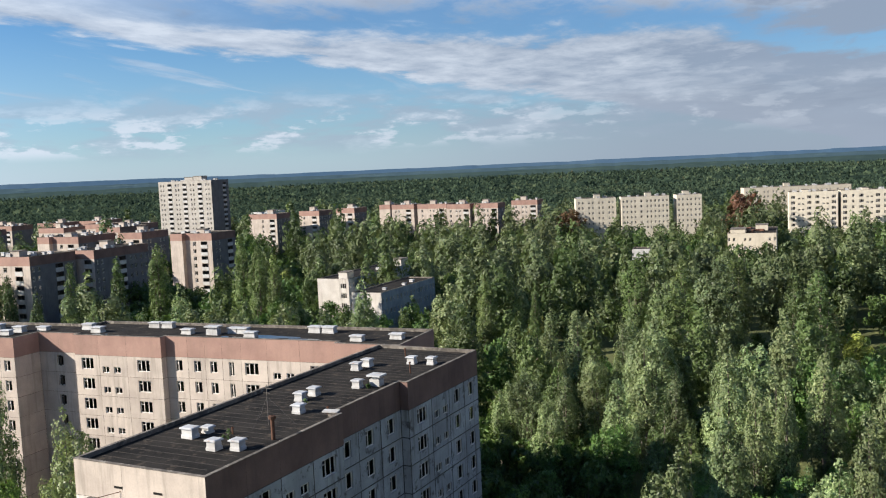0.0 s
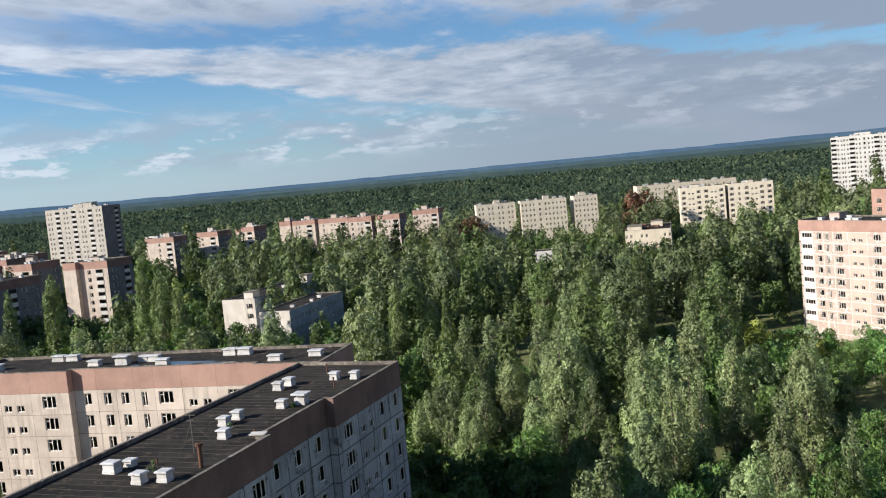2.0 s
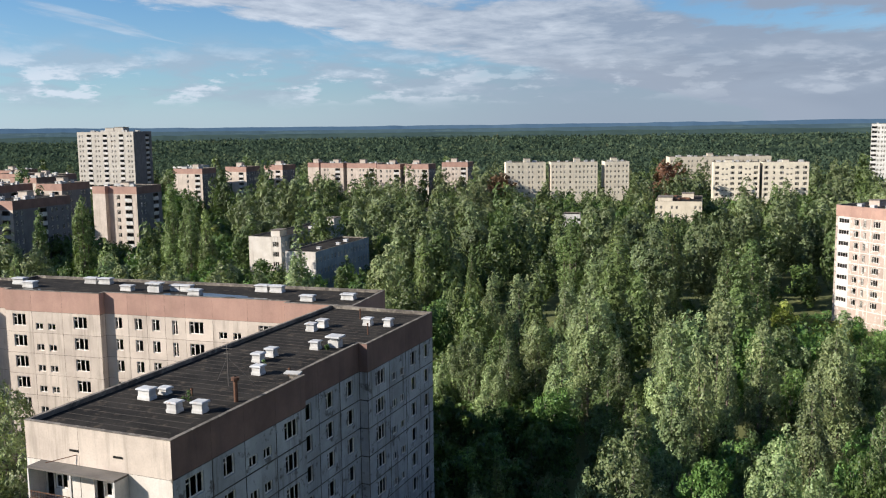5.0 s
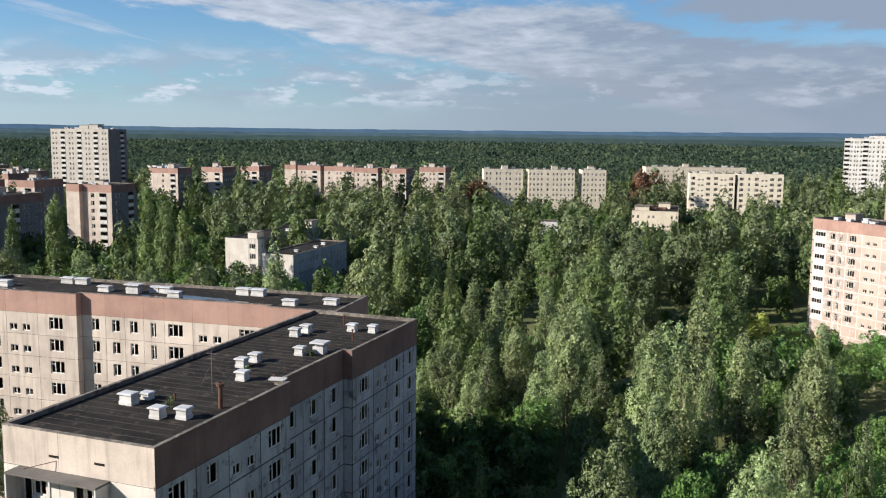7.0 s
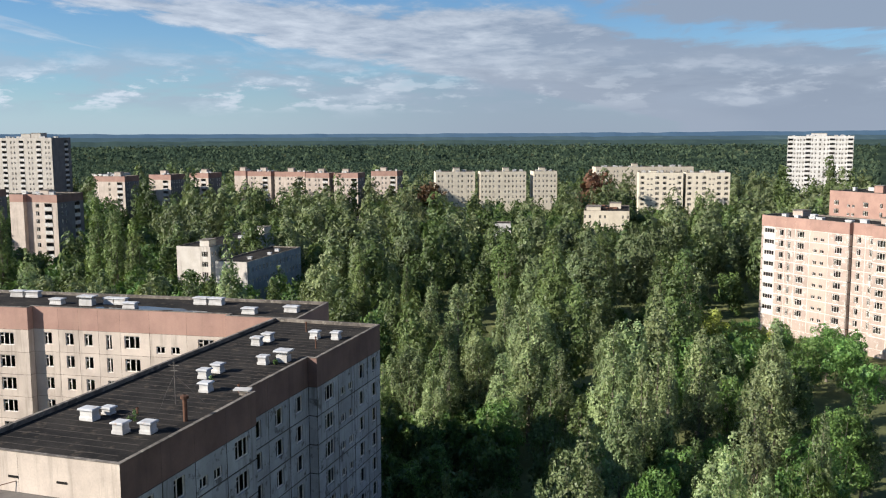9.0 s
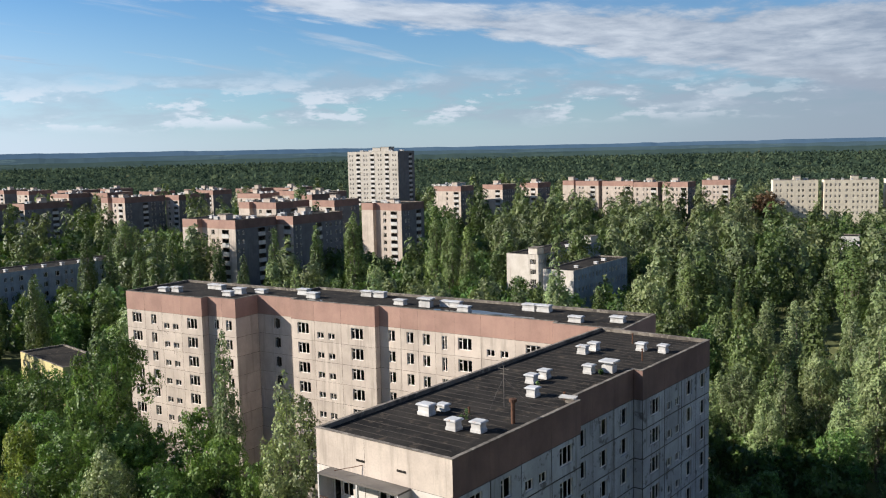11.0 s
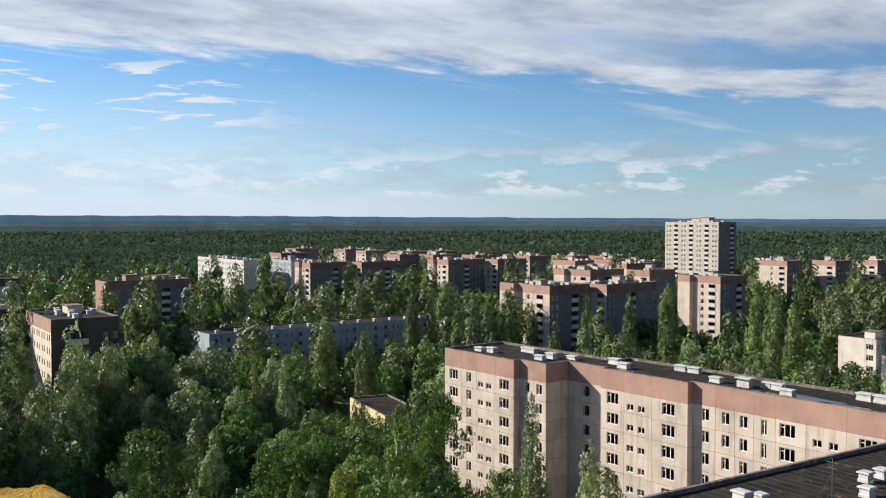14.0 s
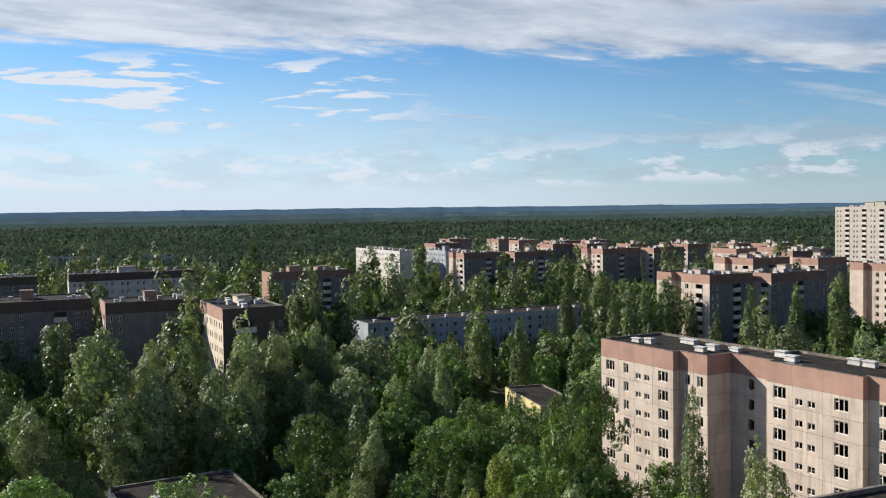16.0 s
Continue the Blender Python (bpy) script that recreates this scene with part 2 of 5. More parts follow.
def leaf_material(name, c1, c2, c3, grain=5.0, full=0.55):
    """Leaves: sprays cut to small leaves of this many to the metre, tone by spray, leaf and tree, some light let through."""
    m = bpy.data.materials.new(name)
    m.use_nodes = True
    n, l = m.node_tree.nodes, m.node_tree.links
    b, out = n["Principled BSDF"], n["Material Output"]
    b.inputs["Roughness"].default_value, b.inputs["Specular IOR Level"].default_value = 0.48, 0.32
    geo, info = n.new("ShaderNodeNewGeometry"), n.new("ShaderNodeObjectInfo")
    r = n.new("ShaderNodeValToRGB")
    e = r.color_ramp.elements
    e[0].color, e[1].color = (*c1, 1), (*c3, 1)
    e.new(0.55).color = (*c2, 1)
    l.new(geo.outputs["Random Per Island"], r.inputs[0])
    hs = n.new("ShaderNodeHueSaturation")
    mr, mh = n.new("ShaderNodeMapRange"), n.new("ShaderNodeMapRange")
    mr.inputs[3].default_value, mr.inputs[4].default_value = 0.66, 1.30
    mh.inputs[3].default_value, mh.inputs[4].default_value = 0.484, 0.512
    big = n.new("ShaderNodeTexWhiteNoise")
    big.noise_dimensions = "1D"
    l.new(info.outputs["Random"], big.inputs["W"])
    l.new(info.outputs["Random"], mr.inputs[0]), l.new(big.outputs["Value"], mh.inputs[0])
    l.new(mr.outputs[0], hs.inputs["Value"]), l.new(mh.outputs[0], hs.inputs["Hue"])
    cell = n.new("ShaderNodeTexVoronoi")
    cell.inputs["Scale"].default_value = grain
    l.new(geo.outputs["Position"], cell.inputs["Vector"])
    patch = n.new("ShaderNodeTexNoise")
    patch.inputs["Scale"].default_value, patch.inputs["Detail"].default_value = 0.13, 2.0
    l.new(geo.outputs["Position"], patch.inputs["Vector"])
    pv = n.new("ShaderNodeMapRange")
    for i, v in enumerate((0.35, 0.65, 0.72, 1.28)):
        pv.inputs[i + 1].default_value = v
    l.new(patch.outputs["Fac"], pv.inputs[0])
    bunch = n.new("ShaderNodeTexNoise")
    bunch.inputs["Scale"].default_value, bunch.inputs["Detail"].default_value = 0.75, 2.0
    l.new(geo.outputs["Position"], bunch.inputs["Vector"])
    bv, both = n.new("ShaderNodeMapRange"), n.new("ShaderNodeMath")
    for i, v in enumerate((0.35, 0.65, 0.78, 1.24)):
        bv.inputs[i + 1].default_value = v
    both.operation = "MULTIPLY"
    l.new(bunch.outputs["Fac"], bv.inputs[0]), l.new(bv.outputs[0], both.inputs[0]), l.new(pv.outputs[0], both.inputs[1])
    tone = n.new("ShaderNodeMix")
    tone.data_type, tone.blend_type = "RGBA", "MULTIPLY"
    tone.inputs[0].default_value = 1.0
    l.new(r.outputs[0], tone.inputs[6]), l.new(both.outputs[0], tone.inputs[7])
    own, leaf = n.new("ShaderNodeSeparateColor"), n.new("ShaderNodeMapRange")
    l.new(cell.outputs["Color"], own.inputs[0]), l.new(own.outputs[0], leaf.inputs[0])
    leaf.inputs[3].default_value, leaf.inputs[4].default_value = 0.70, 1.30
    single = n.new("ShaderNodeMix")
    single.data_type, single.blend_type = "RGBA", "MULTIPLY"
    single.inputs[0].default_value = 1.0
    l.new(tone.outputs[2], single.inputs[6]), l.new(leaf.outputs[0], single.inputs[7])
    l.new(single.outputs[2], hs.inputs["Color"]), l.new(hs.outputs[0], b.inputs["Base Color"])
    tilt, add, unit = n.new("ShaderNodeVectorMath"), n.new("ShaderNodeVectorMath"), n.new("ShaderNodeVectorMath")
    tilt.operation, add.operation, unit.operation = "MULTIPLY_ADD", "ADD", "NORMALIZE"
    tilt.inputs[1].default_value, tilt.inputs[2].default_value = (1.2, 1.2, 1.2), (-0.6, -0.6, -0.6)
    l.new(cell.outputs["Color"], tilt.inputs[0]), l.new(tilt.outputs[0], add.inputs[0]), l.new(geo.outputs["Normal"], add.inputs[1])
    l.new(add.outputs[0], unit.inputs[0]), l.new(unit.outputs[0], b.inputs["Normal"])
    tr = n.new("ShaderNodeBsdfTranslucent")
    thin = n.new("ShaderNodeMix")
    thin.data_type, thin.blend_type = "RGBA", "MULTIPLY"
    thin.inputs[0].default_value, thin.inputs[7].default_value = 1.0, (1.15, 1.20, 0.85, 1)
    l.new(hs.outputs[0], thin.inputs[6]), l.new(thin.outputs[2], tr.inputs["Color"])
    mx = n.new("ShaderNodeMixShader")
    mx.inputs[0].default_value = 0.26
    l.new(b.outputs[0], mx.inputs[1]), l.new(tr.outputs[0], mx.inputs[2])
    gap, air, cut = n.new("ShaderNodeMath"), n.new("ShaderNodeBsdfTransparent"), n.new("ShaderNodeMixShader")
    gap.operation = "GREATER_THAN"
    gap.inputs[1].default_value = full
    l.new(cell.outputs["Distance"], gap.inputs[0]), l.new(gap.outputs[0], cut.inputs[0])
    l.new(mx.outputs[0], cut.inputs[1]), l.new(air.outputs[0], cut.inputs[2]), l.new(cut.outputs[0], out.inputs["Surface"])
    return m


def woods_material(name, shift):
    """Far woods: stands of dark pine, mixed green and lighter birch, with a few rusty ones."""
    m = bpy.data.materials.new(name)
    m.use_nodes = True
    n, l = m.node_tree.nodes, m.node_tree.links
    b = n["Principled BSDF"]
    b.inputs["Roughness"].default_value, b.inputs["Specular IOR Level"].default_value = 0.9, 0.0
    geo, ramp = n.new("ShaderNodeNewGeometry"), n.new("ShaderNodeValToRGB")
    stand, clump = n.new("ShaderNodeTexNoise"), n.new("ShaderNodeTexNoise")
    stand.inputs["Scale"].default_value, stand.inputs["Detail"].default_value = 0.006, 3.0
    clump.inputs["Scale"].default_value, clump.inputs["Detail"].default_value = 0.045, 3.0
    l.new(geo.outputs["Position"], stand.inputs["Vector"]), l.new(geo.outputs["Position"], clump.inputs["Vector"])

    def calc(op, a, c):
        k = n.new("ShaderNodeMath")
        k.operation = op
        for i, v in enumerate((a, c)):
            if isinstance(v, float):
                k.inputs[i].default_value = v
            else:
                l.new(v, k.inputs[i])
        return k.outputs[0]

    sum_ = calc("ADD", calc("MULTIPLY", stand.outputs["Fac"], 0.9), calc("ADD", calc("MULTIPLY", clump.outputs["Fac"], 0.75), calc("MULTIPLY", geo.outputs["Random Per Island"], 0.22)))
    # a negative shift darkens the canopy sheet by the shade between crowns
    l.new(calc("SUBTRACT", sum_, 0.42 - shift), ramp.inputs[0])
    e = ramp.color_ramp.elements
    e[0].position, e[0].color, e[1].position, e[1].color = 0.30, (0.034, 0.054, 0.040, 1), 0.88, (0.120, 0.084, 0.052, 1)
    for at, col in ((0.48, (0.054, 0.082, 0.054, 1)), (0.62, (0.080, 0.112, 0.066, 1)), (0.78, (0.112, 0.138, 0.078, 1))):
        e.new(at).color = col
    thin, both = n.new("ShaderNodeBsdfTranslucent"), n.new("ShaderNodeMixShader")
    both.inputs[0].default_value = 0.35
    l.new(ramp.outputs[0], b.inputs["Base Color"]), l.new(ramp.outputs[0], thin.inputs["Color"])
    l.new(b.outputs[0], both.inputs[1]), l.new(thin.outputs[0], both.inputs[2]), l.new(both.outputs[0], n["Material Output"].inputs["Surface"])
    return m


def glass_material():
    m = bpy.data.materials.new("window_glass")
    m.use_nodes = True
    n, l = m.node_tree.nodes, m.node_tree.links
    n.remove(n["Principled BSDF"])
    t, g, f, x = n.new("ShaderNodeBsdfTransparent"), n.new("ShaderNodeBsdfGlossy"), n.new("ShaderNodeFresnel"), n.new("ShaderNodeMixShader")
    t.inputs[0].default_value = (0.55, 0.6, 0.6, 1)
    g.inputs["Roughness"].default_value = 0.06
    f.inputs[0].default_value = 1.5
    l.new(f.outputs[0], x.inputs[0]), l.new(t.outputs[0], x.inputs[1]), l.new(g.outputs[0], x.inputs[2])
    l.new(x.outputs[0], n["Material Output"].inputs["Surface"])
    return m


M = dict(
    beige=material("weathered_beige_panel", (0.535, 0.458, 0.39), (0.43, 0.365, 0.312), 1, 0.9, 0.12, None, 0.65, (0.22, 0.19, 0.16), vary=0.07),
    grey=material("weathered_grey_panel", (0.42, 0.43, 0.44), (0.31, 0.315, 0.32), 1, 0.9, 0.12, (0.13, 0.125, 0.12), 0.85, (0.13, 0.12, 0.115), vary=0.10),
    # for sides away from the sun, their shade mixed into the grey
    shade_grey=material("shaded_grey_panel", (0.175, 0.175, 0.18), (0.13, 0.13, 0.135), 1, 0.9, 0.12, None, 0.6, (0.09, 0.09, 0.09)),
    # brown attics, and block sides whose shade is put into the colour
    dbrown=material("brown_attic_and_shaded_wall", (0.10, 0.078, 0.068), (0.075, 0.06, 0.054), 1, 0.9, 0.12, None, 0.5, (0.04, 0.035, 0.03)),
    # weathered blue-grey panels; also school sides, with shade in the colour
    blue=material("bluegrey_panel_and_shaded_side", (0.35, 0.395, 0.44), (0.26, 0.30, 0.335), 1, 0.9, 0.1, None, 0.6, (0.14, 0.14, 0.14)),
    white=material("white_painted_panel", (0.57, 0.555, 0.53), (0.46, 0.445, 0.42), 1, 0.85, 0.08, None, 0.5, (0.3, 0.28, 0.25)),
    cream=material("cream_panel", (0.60, 0.53, 0.42), (0.52, 0.455, 0.36), 1, 0.9, 0.08, None, 0.4, (0.3, 0.26, 0.2)),
    peeled=material("peeling_pale_plaster", (0.40, 0.325, 0.275), (0.34, 0.265, 0.225), 1, 0.9, 0.15, (0.49, 0.45, 0.41), 0.5, (0.33, 0.25, 0.20), vary=0.08, c3_at=(0.54, 0.60)),
    stone=material("grey_cream_panel", (0.46, 0.425, 0.375), (0.38, 0.35, 0.31), 1, 0.9, 0.1, None, 0.6, (0.22, 0.20, 0.175)),
    ivory=material("ivory_panel", (0.66, 0.59, 0.47), (0.57, 0.51, 0.41), 1, 0.9, 0.08, None, 0.4, (0.34, 0.3, 0.25)),
    yellow=material("yellow_plaster", (0.60, 0.51, 0.24), (0.50, 0.43, 0.22), 1, 0.9, 0.08, None, 0.5, (0.3, 0.26, 0.2)),
    pink=material("pink_brown_band", (0.37, 0.232, 0.185), (0.30, 0.185, 0.15), 1, 0.9, 0.12, None, 0.45, (0.25, 0.17, 0.13), vary=0.06),
    # brown attic band; on sunless sides it is pink with shade mixed in
    brown=material("brown_and_shaded_pink_band", (0.215, 0.135, 0.112), (0.155, 0.098, 0.083), 1, 0.9, 0.12, None, 0.5, (0.10, 0.075, 0.065), vary=0.06),
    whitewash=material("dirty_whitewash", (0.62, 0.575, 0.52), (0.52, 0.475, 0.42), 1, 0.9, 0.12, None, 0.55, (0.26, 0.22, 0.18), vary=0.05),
    boards=material("rotted_boards", (0.045, 0.030, 0.024), (0.08, 0.055, 0.042), 5, 0.95, 0.3),
    seam=material("felt_seam", (0.095, 0.080, 0.066), (0.050, 0.043, 0.037), 2, 0.95, 0.2),
    rosy=material("faded_rose_panel", (0.50, 0.365, 0.305), (0.43, 0.32, 0.27), 1, 0.9, 0.1, None, 0.5, (0.3, 0.24, 0.2)),
    joint=material("dark_joint", (0.07, 0.063, 0.056), (0.12, 0.105, 0.09)),
    puddle=material("standing_water", (0.03, 0.035, 0.04), (0.02, 0.024, 0.028), 1, 0.04, 0.0, spec=0.5),
    tar=material("roof_tar", (0.016, 0.015, 0.014), (0.036, 0.032, 0.028), 1, 0.95, 0.5, (0.072, 0.058, 0.045), fine=5, spec=0.1),
    rim=material("parapet_concrete", (0.19, 0.165, 0.14), (0.08, 0.07, 0.06), 2, 0.95, 0.3, (0.27, 0.24, 0.20), c3_at=(0.53, 0.62)),
    vent=material("whitewashed_vent", (0.56, 0.55, 0.53), (0.42, 0.405, 0.385), 3, 0.9, 0.15, None, 0.5, (0.2, 0.18, 0.16)),
    cap=material("vent_cap_metal", (0.55, 0.56, 0.57), (0.42, 0.42, 0.42), 3, 0.55, 0.1, (0.35, 0.25, 0.18)),
    frame=material("peeling_window_frame", (0.74, 0.71, 0.66), (0.58, 0.53, 0.47), 4, 0.8, 0.1),
    # plaster with room shade put into its colour, so openings look dark
    inside=material("room_shade_plaster", (0.17, 0.155, 0.135), (0.11, 0.10, 0.09), 1, 0.95, 0.1),
    # loggia walls: the recess's shade put into the tone; slabs, aerial dark themselves
    recess=material("shaded_loggia_and_dark_slab", (0.16, 0.145, 0.13), (0.10, 0.09, 0.082), 1, 0.95, 0.1),
    rust=material("rusted_metal", (0.085, 0.045, 0.03), (0.14, 0.07, 0.042), 4, 0.9, 0.2),
    bark=material("bark", (0.13, 0.105, 0.08), (0.24, 0.21, 0.17), 4, 0.95, 0.4),
    ground=material("forest_floor", (0.085, 0.098, 0.036), (0.13, 0.14, 0.05), 0.3, 1, 0.3, (0.21, 0.215, 0.08), fine=3),
    lichen=material("lichened_concrete", (0.78, 0.43, 0.03), (0.60, 0.42, 0.07), 8, 0.95, 1.0, (0.66, 0.58, 0.45), fine=9, c3_at=(0.50, 0.58)),
    mossdark=material("dark_mossy_concrete", (0.06, 0.055, 0.04), (0.10, 0.09, 0.06), 6, 0.95, 0.8, (0.03, 0.03, 0.02), fine=6),
    far=woods_material("far_woods", 0.0),
    # canopy sheet with the shade between far trees put into its colour
    floor=woods_material("shaded_far_canopy", -0.12),
    # ridge woods with haze put into the base colour, bluer with distance
    hill_low=material("hazed_low_ridge_woods", (0.040, 0.064, 0.062), (0.052, 0.080, 0.072), 0.012, 1, 0.0, (0.062, 0.092, 0.078), fine=0.03, spec=0.0),
    hill_mid=material("hazed_mid_ridge_woods", (0.054, 0.088, 0.108), (0.066, 0.104, 0.120), 0.01, 1, 0.0, (0.078, 0.118, 0.128), fine=0.03, spec=0.0),
    hill=material("haze_blue_ridge_woods", (0.062, 0.110, 0.170), (0.076, 0.125, 0.180), 0.006, 1, 0.0, fine=0.02, spec=0.0),
    glass=glass_material(),
)
TONES = dict(
    poplar=((0.070, 0.104, 0.034), (0.098, 0.138, 0.046), (0.138, 0.180, 0.064)),
    silver=((0.116, 0.156, 0.068), (0.164, 0.206, 0.092), (0.226, 0.264, 0.124)),
    broad=((0.058, 0.110, 0.030), (0.086, 0.148, 0.038), (0.126, 0.192, 0.052)),
    red=((0.120, 0.068, 0.036), (0.160, 0.088, 0.046), (0.200, 0.112, 0.062)),
    yellow=((0.138, 0.168, 0.032), (0.195, 0.226, 0.050), (0.262, 0.280, 0.075)),
)
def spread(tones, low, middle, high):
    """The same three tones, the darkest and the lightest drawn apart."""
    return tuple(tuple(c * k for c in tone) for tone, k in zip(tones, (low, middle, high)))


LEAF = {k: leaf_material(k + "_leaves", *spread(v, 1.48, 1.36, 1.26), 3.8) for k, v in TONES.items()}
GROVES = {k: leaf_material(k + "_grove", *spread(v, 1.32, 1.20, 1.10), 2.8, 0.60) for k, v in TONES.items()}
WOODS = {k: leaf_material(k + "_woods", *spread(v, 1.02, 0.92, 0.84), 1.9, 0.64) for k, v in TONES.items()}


# ---- mesh helpers ----
def mesh_of(name, verts, faces, mats, index=None):
    me = bpy.data.meshes.new(name)
    me.from_pydata([tuple(v) for v in verts], [], faces)
    for m in mats:
        me.materials.append(m)
    if index:
        me.polygons.foreach_set("material_index", index)
    me.update()
    return me


def tri_mesh(name, verts, tris, mat):
    """A triangle mesh from arrays."""
    verts, tris = np.asarray(verts, np.float32), np.asarray(tris, np.int32)
    me = bpy.data.meshes.new(name)
    me.vertices.add(len(verts)), me.loops.add(tris.size), me.polygons.add(len(tris))
    me.vertices.foreach_set("co", verts.ravel())
    me.loops.foreach_set("vertex_index", tris.ravel())
    me.polygons.foreach_set("loop_start", np.arange(0, tris.size, 3, dtype=np.int32))
    me.materials.append(mat)
    me.update(calc_edges=True)
    me.validate()
    return me


def part(name, me, parent, m=None, label=""):
    ob = new(name, me)
    ob.parent = parent
    if m is not None:
        ob.matrix_basis = m
    if label:
        ob["label"] = label
    return ob


class Shape:
    """Collects boxes and faces into one mesh."""

    def __init__(self):
        self.v, self.f, self.i = [], [], []

    def quad(self, a, b, c, d, k=0):
        n = len(self.v)
        self.v += [a, b, c, d]
        self.f.append((n, n + 1, n + 2, n + 3))
        self.i.append(k)

    def box(self, x0, y0, z0, x1, y1, z1, k=0, cut=0.0):
        """A box; cut bevels its upper rim."""
        n = len(self.v)
        c = cut
        self.v += [(x0, y0, z0), (x1, y0, z0), (x1, y1, z0), (x0, y1, z0), (x0, y0, z1 - c), (x1, y0, z1 - c), (x1, y1, z1 - c), (x0, y1, z1 - c)]
        fs = [(0, 3, 2, 1), (0, 1, 5, 4), (1, 2, 6, 5), (2, 3, 7, 6), (3, 0, 4, 7)]
        if c:
            self.v += [(x0 + c, y0 + c, z1), (x1 - c, y0 + c, z1), (x1 - c, y1 - c, z1), (x0 + c, y1 - c, z1)]
            fs += [(4, 5, 9, 8), (5, 6, 10, 9), (6, 7, 11, 10), (7, 4, 8, 11), (8, 9, 10, 11)]
        else:
            fs += [(4, 5, 6, 7)]
        for q in fs:
            self.f.append(tuple(n + j for j in q))
            self.i.append(k)

    def prism(self, pts, z0, z1, k=0, sides=True, top=True):
        n, c = len(self.v), len(pts)
        self.v += [(x, y, z0) for x, y in pts] + [(x, y, z1) for x, y in pts]
        if sides:
            for j in range(c):
                h = (j + 1) % c
                self.f.append((n + j, n + h, n + c + h, n + c + j))
                self.i.append(k)
        if top:
            self.f.append(tuple(n + c + j for j in range(c)))
            self.i.append(k)

    def tube(self, pts, radii, sides=6, k=0):
        rings = []
        for j, (p, r) in enumerate(zip(pts, radii)):
            d = Vector(pts[min(j + 1, len(pts) - 1)]) - Vector(pts[max(j - 1, 0)])
            q = d.to_track_quat("Z", "Y")
            n = len(self.v)
            for s in range(sides):
                a = 2 * math.pi * s / sides
                self.v.append(tuple(Vector(p) + q @ Vector((r * math.cos(a), r * math.sin(a), 0))))
            rings.append(n)
        for a, b in zip(rings, rings[1:]):
            for s in range(sides):
                t = (s + 1) % sides
                self.f.append((a + s, a + t, b + t, b + s))
                self.i.append(k)

    def loft(self, rings, k=0):
        """Stacked rectangles (width, depth, height) joined by their sides and closed on top; a fourth number is the material."""
        n = len(self.v)
        for r in rings:
            w, d, z = r[0] / 2, r[1] / 2, r[2]
            self.v += [(-w, -d, z), (w, -d, z), (w, d, z), (-w, d, z)]
        for j in range(len(rings) - 1):
            for q in range(4):
                h = (q + 1) % 4
                self.f.append((n + 4 * j + q, n + 4 * j + h, n + 4 * j + 4 + h, n + 4 * j + 4 + q))
                self.i.append(rings[j][3] if len(rings[j]) > 3 else k)
        e = n + 4 * (len(rings) - 1)
        self.f.append((e, e + 1, e + 2, e + 3))
        self.i.append(rings[-1][3] if len(rings[-1]) > 3 else k)

    def mesh(self, name, *mats):
        at, v, turn = {}, [], []
        for p in self.v:
            key = tuple(round(c * 2000) for c in p)
            if key not in at:
                at[key] = len(v)
                v.append(p)
            turn.append(at[key])
        return mesh_of(name, v, [tuple(turn[j] for j in f) for f in self.f], mats, self.i)


# ---- apartment buildings ----
# opening types: (offset from the bay's middle, width, sill height, height, division of the casement)
OPEN = dict(
    W=[(0.0, 2.0, 0.80, 1.55, (0.30, 0.66))], M=[(0.0, 1.35, 0.80, 1.55, (0.35,))], N=[(0.0, 1.1, 0.85, 1.5, (0.4,))],
    P=[(0.0, 0.8, 0.55, 1.8, (0.5,))], S=[(-0.95, 1.12, 0.40, 0.88, (0.45,)), (0.95, 1.12, 0.40, 0.88, (0.45,))], G=[(0.0, 3.0, 1.15, 1.2, (0.25, 0.5, 0.75))],
    L=[(0.0, 3.0, 0.10, 2.35, (0.25, 0.5, 0.75))], w=[(-1.0, 0.9, 0.85, 1.4, (0.5,)), (1.0, 0.9, 0.85, 1.4, (0.5,))],
    B=[(0.0, 4.5, 0.10, 2.35, (0.5,))], D=[(-0.62, 0.80, 0.1, 2.1, ()), (0.45, 1.15, 0.85, 1.35, (0.5,))])
DEPTH = 0.28
_window, _panel, _bits = {}, {}, {}


def cell_faces(shape, x0, x1, z0, z1, holes, k=0, e=DEPTH):
    """A wall cell with rectangular holes and their reveals, facing -y."""
    xs = sorted({x0, x1, *[h[0] for h in holes], *[h[1] for h in holes]})
    for a, b in zip(xs, xs[1:]):
        mid, z = (a + b) / 2, z0
        for h in sorted((h for h in holes if h[0] < mid < h[1]), key=lambda h: h[2]):
            shape.quad((a, 0, z), (b, 0, z), (b, 0, h[2]), (a, 0, h[2]), k)
            z = h[3]
        shape.quad((a, 0, z), (b, 0, z), (b, 0, z1), (a, 0, z1), k)
    for a, b, c, d in holes:
        shape.quad((a, 0, c), (a, e, c), (a, e, d), (a, 0, d), k), shape.quad((b, 0, c), (b, 0, d), (b, e, d), (b, e, c), k)
        shape.quad((a, 0, c), (b, 0, c), (b, e, c), (a, e, c), k), shape.quad((a, 0, d), (a, e, d), (b, e, d), (b, 0, d), k)


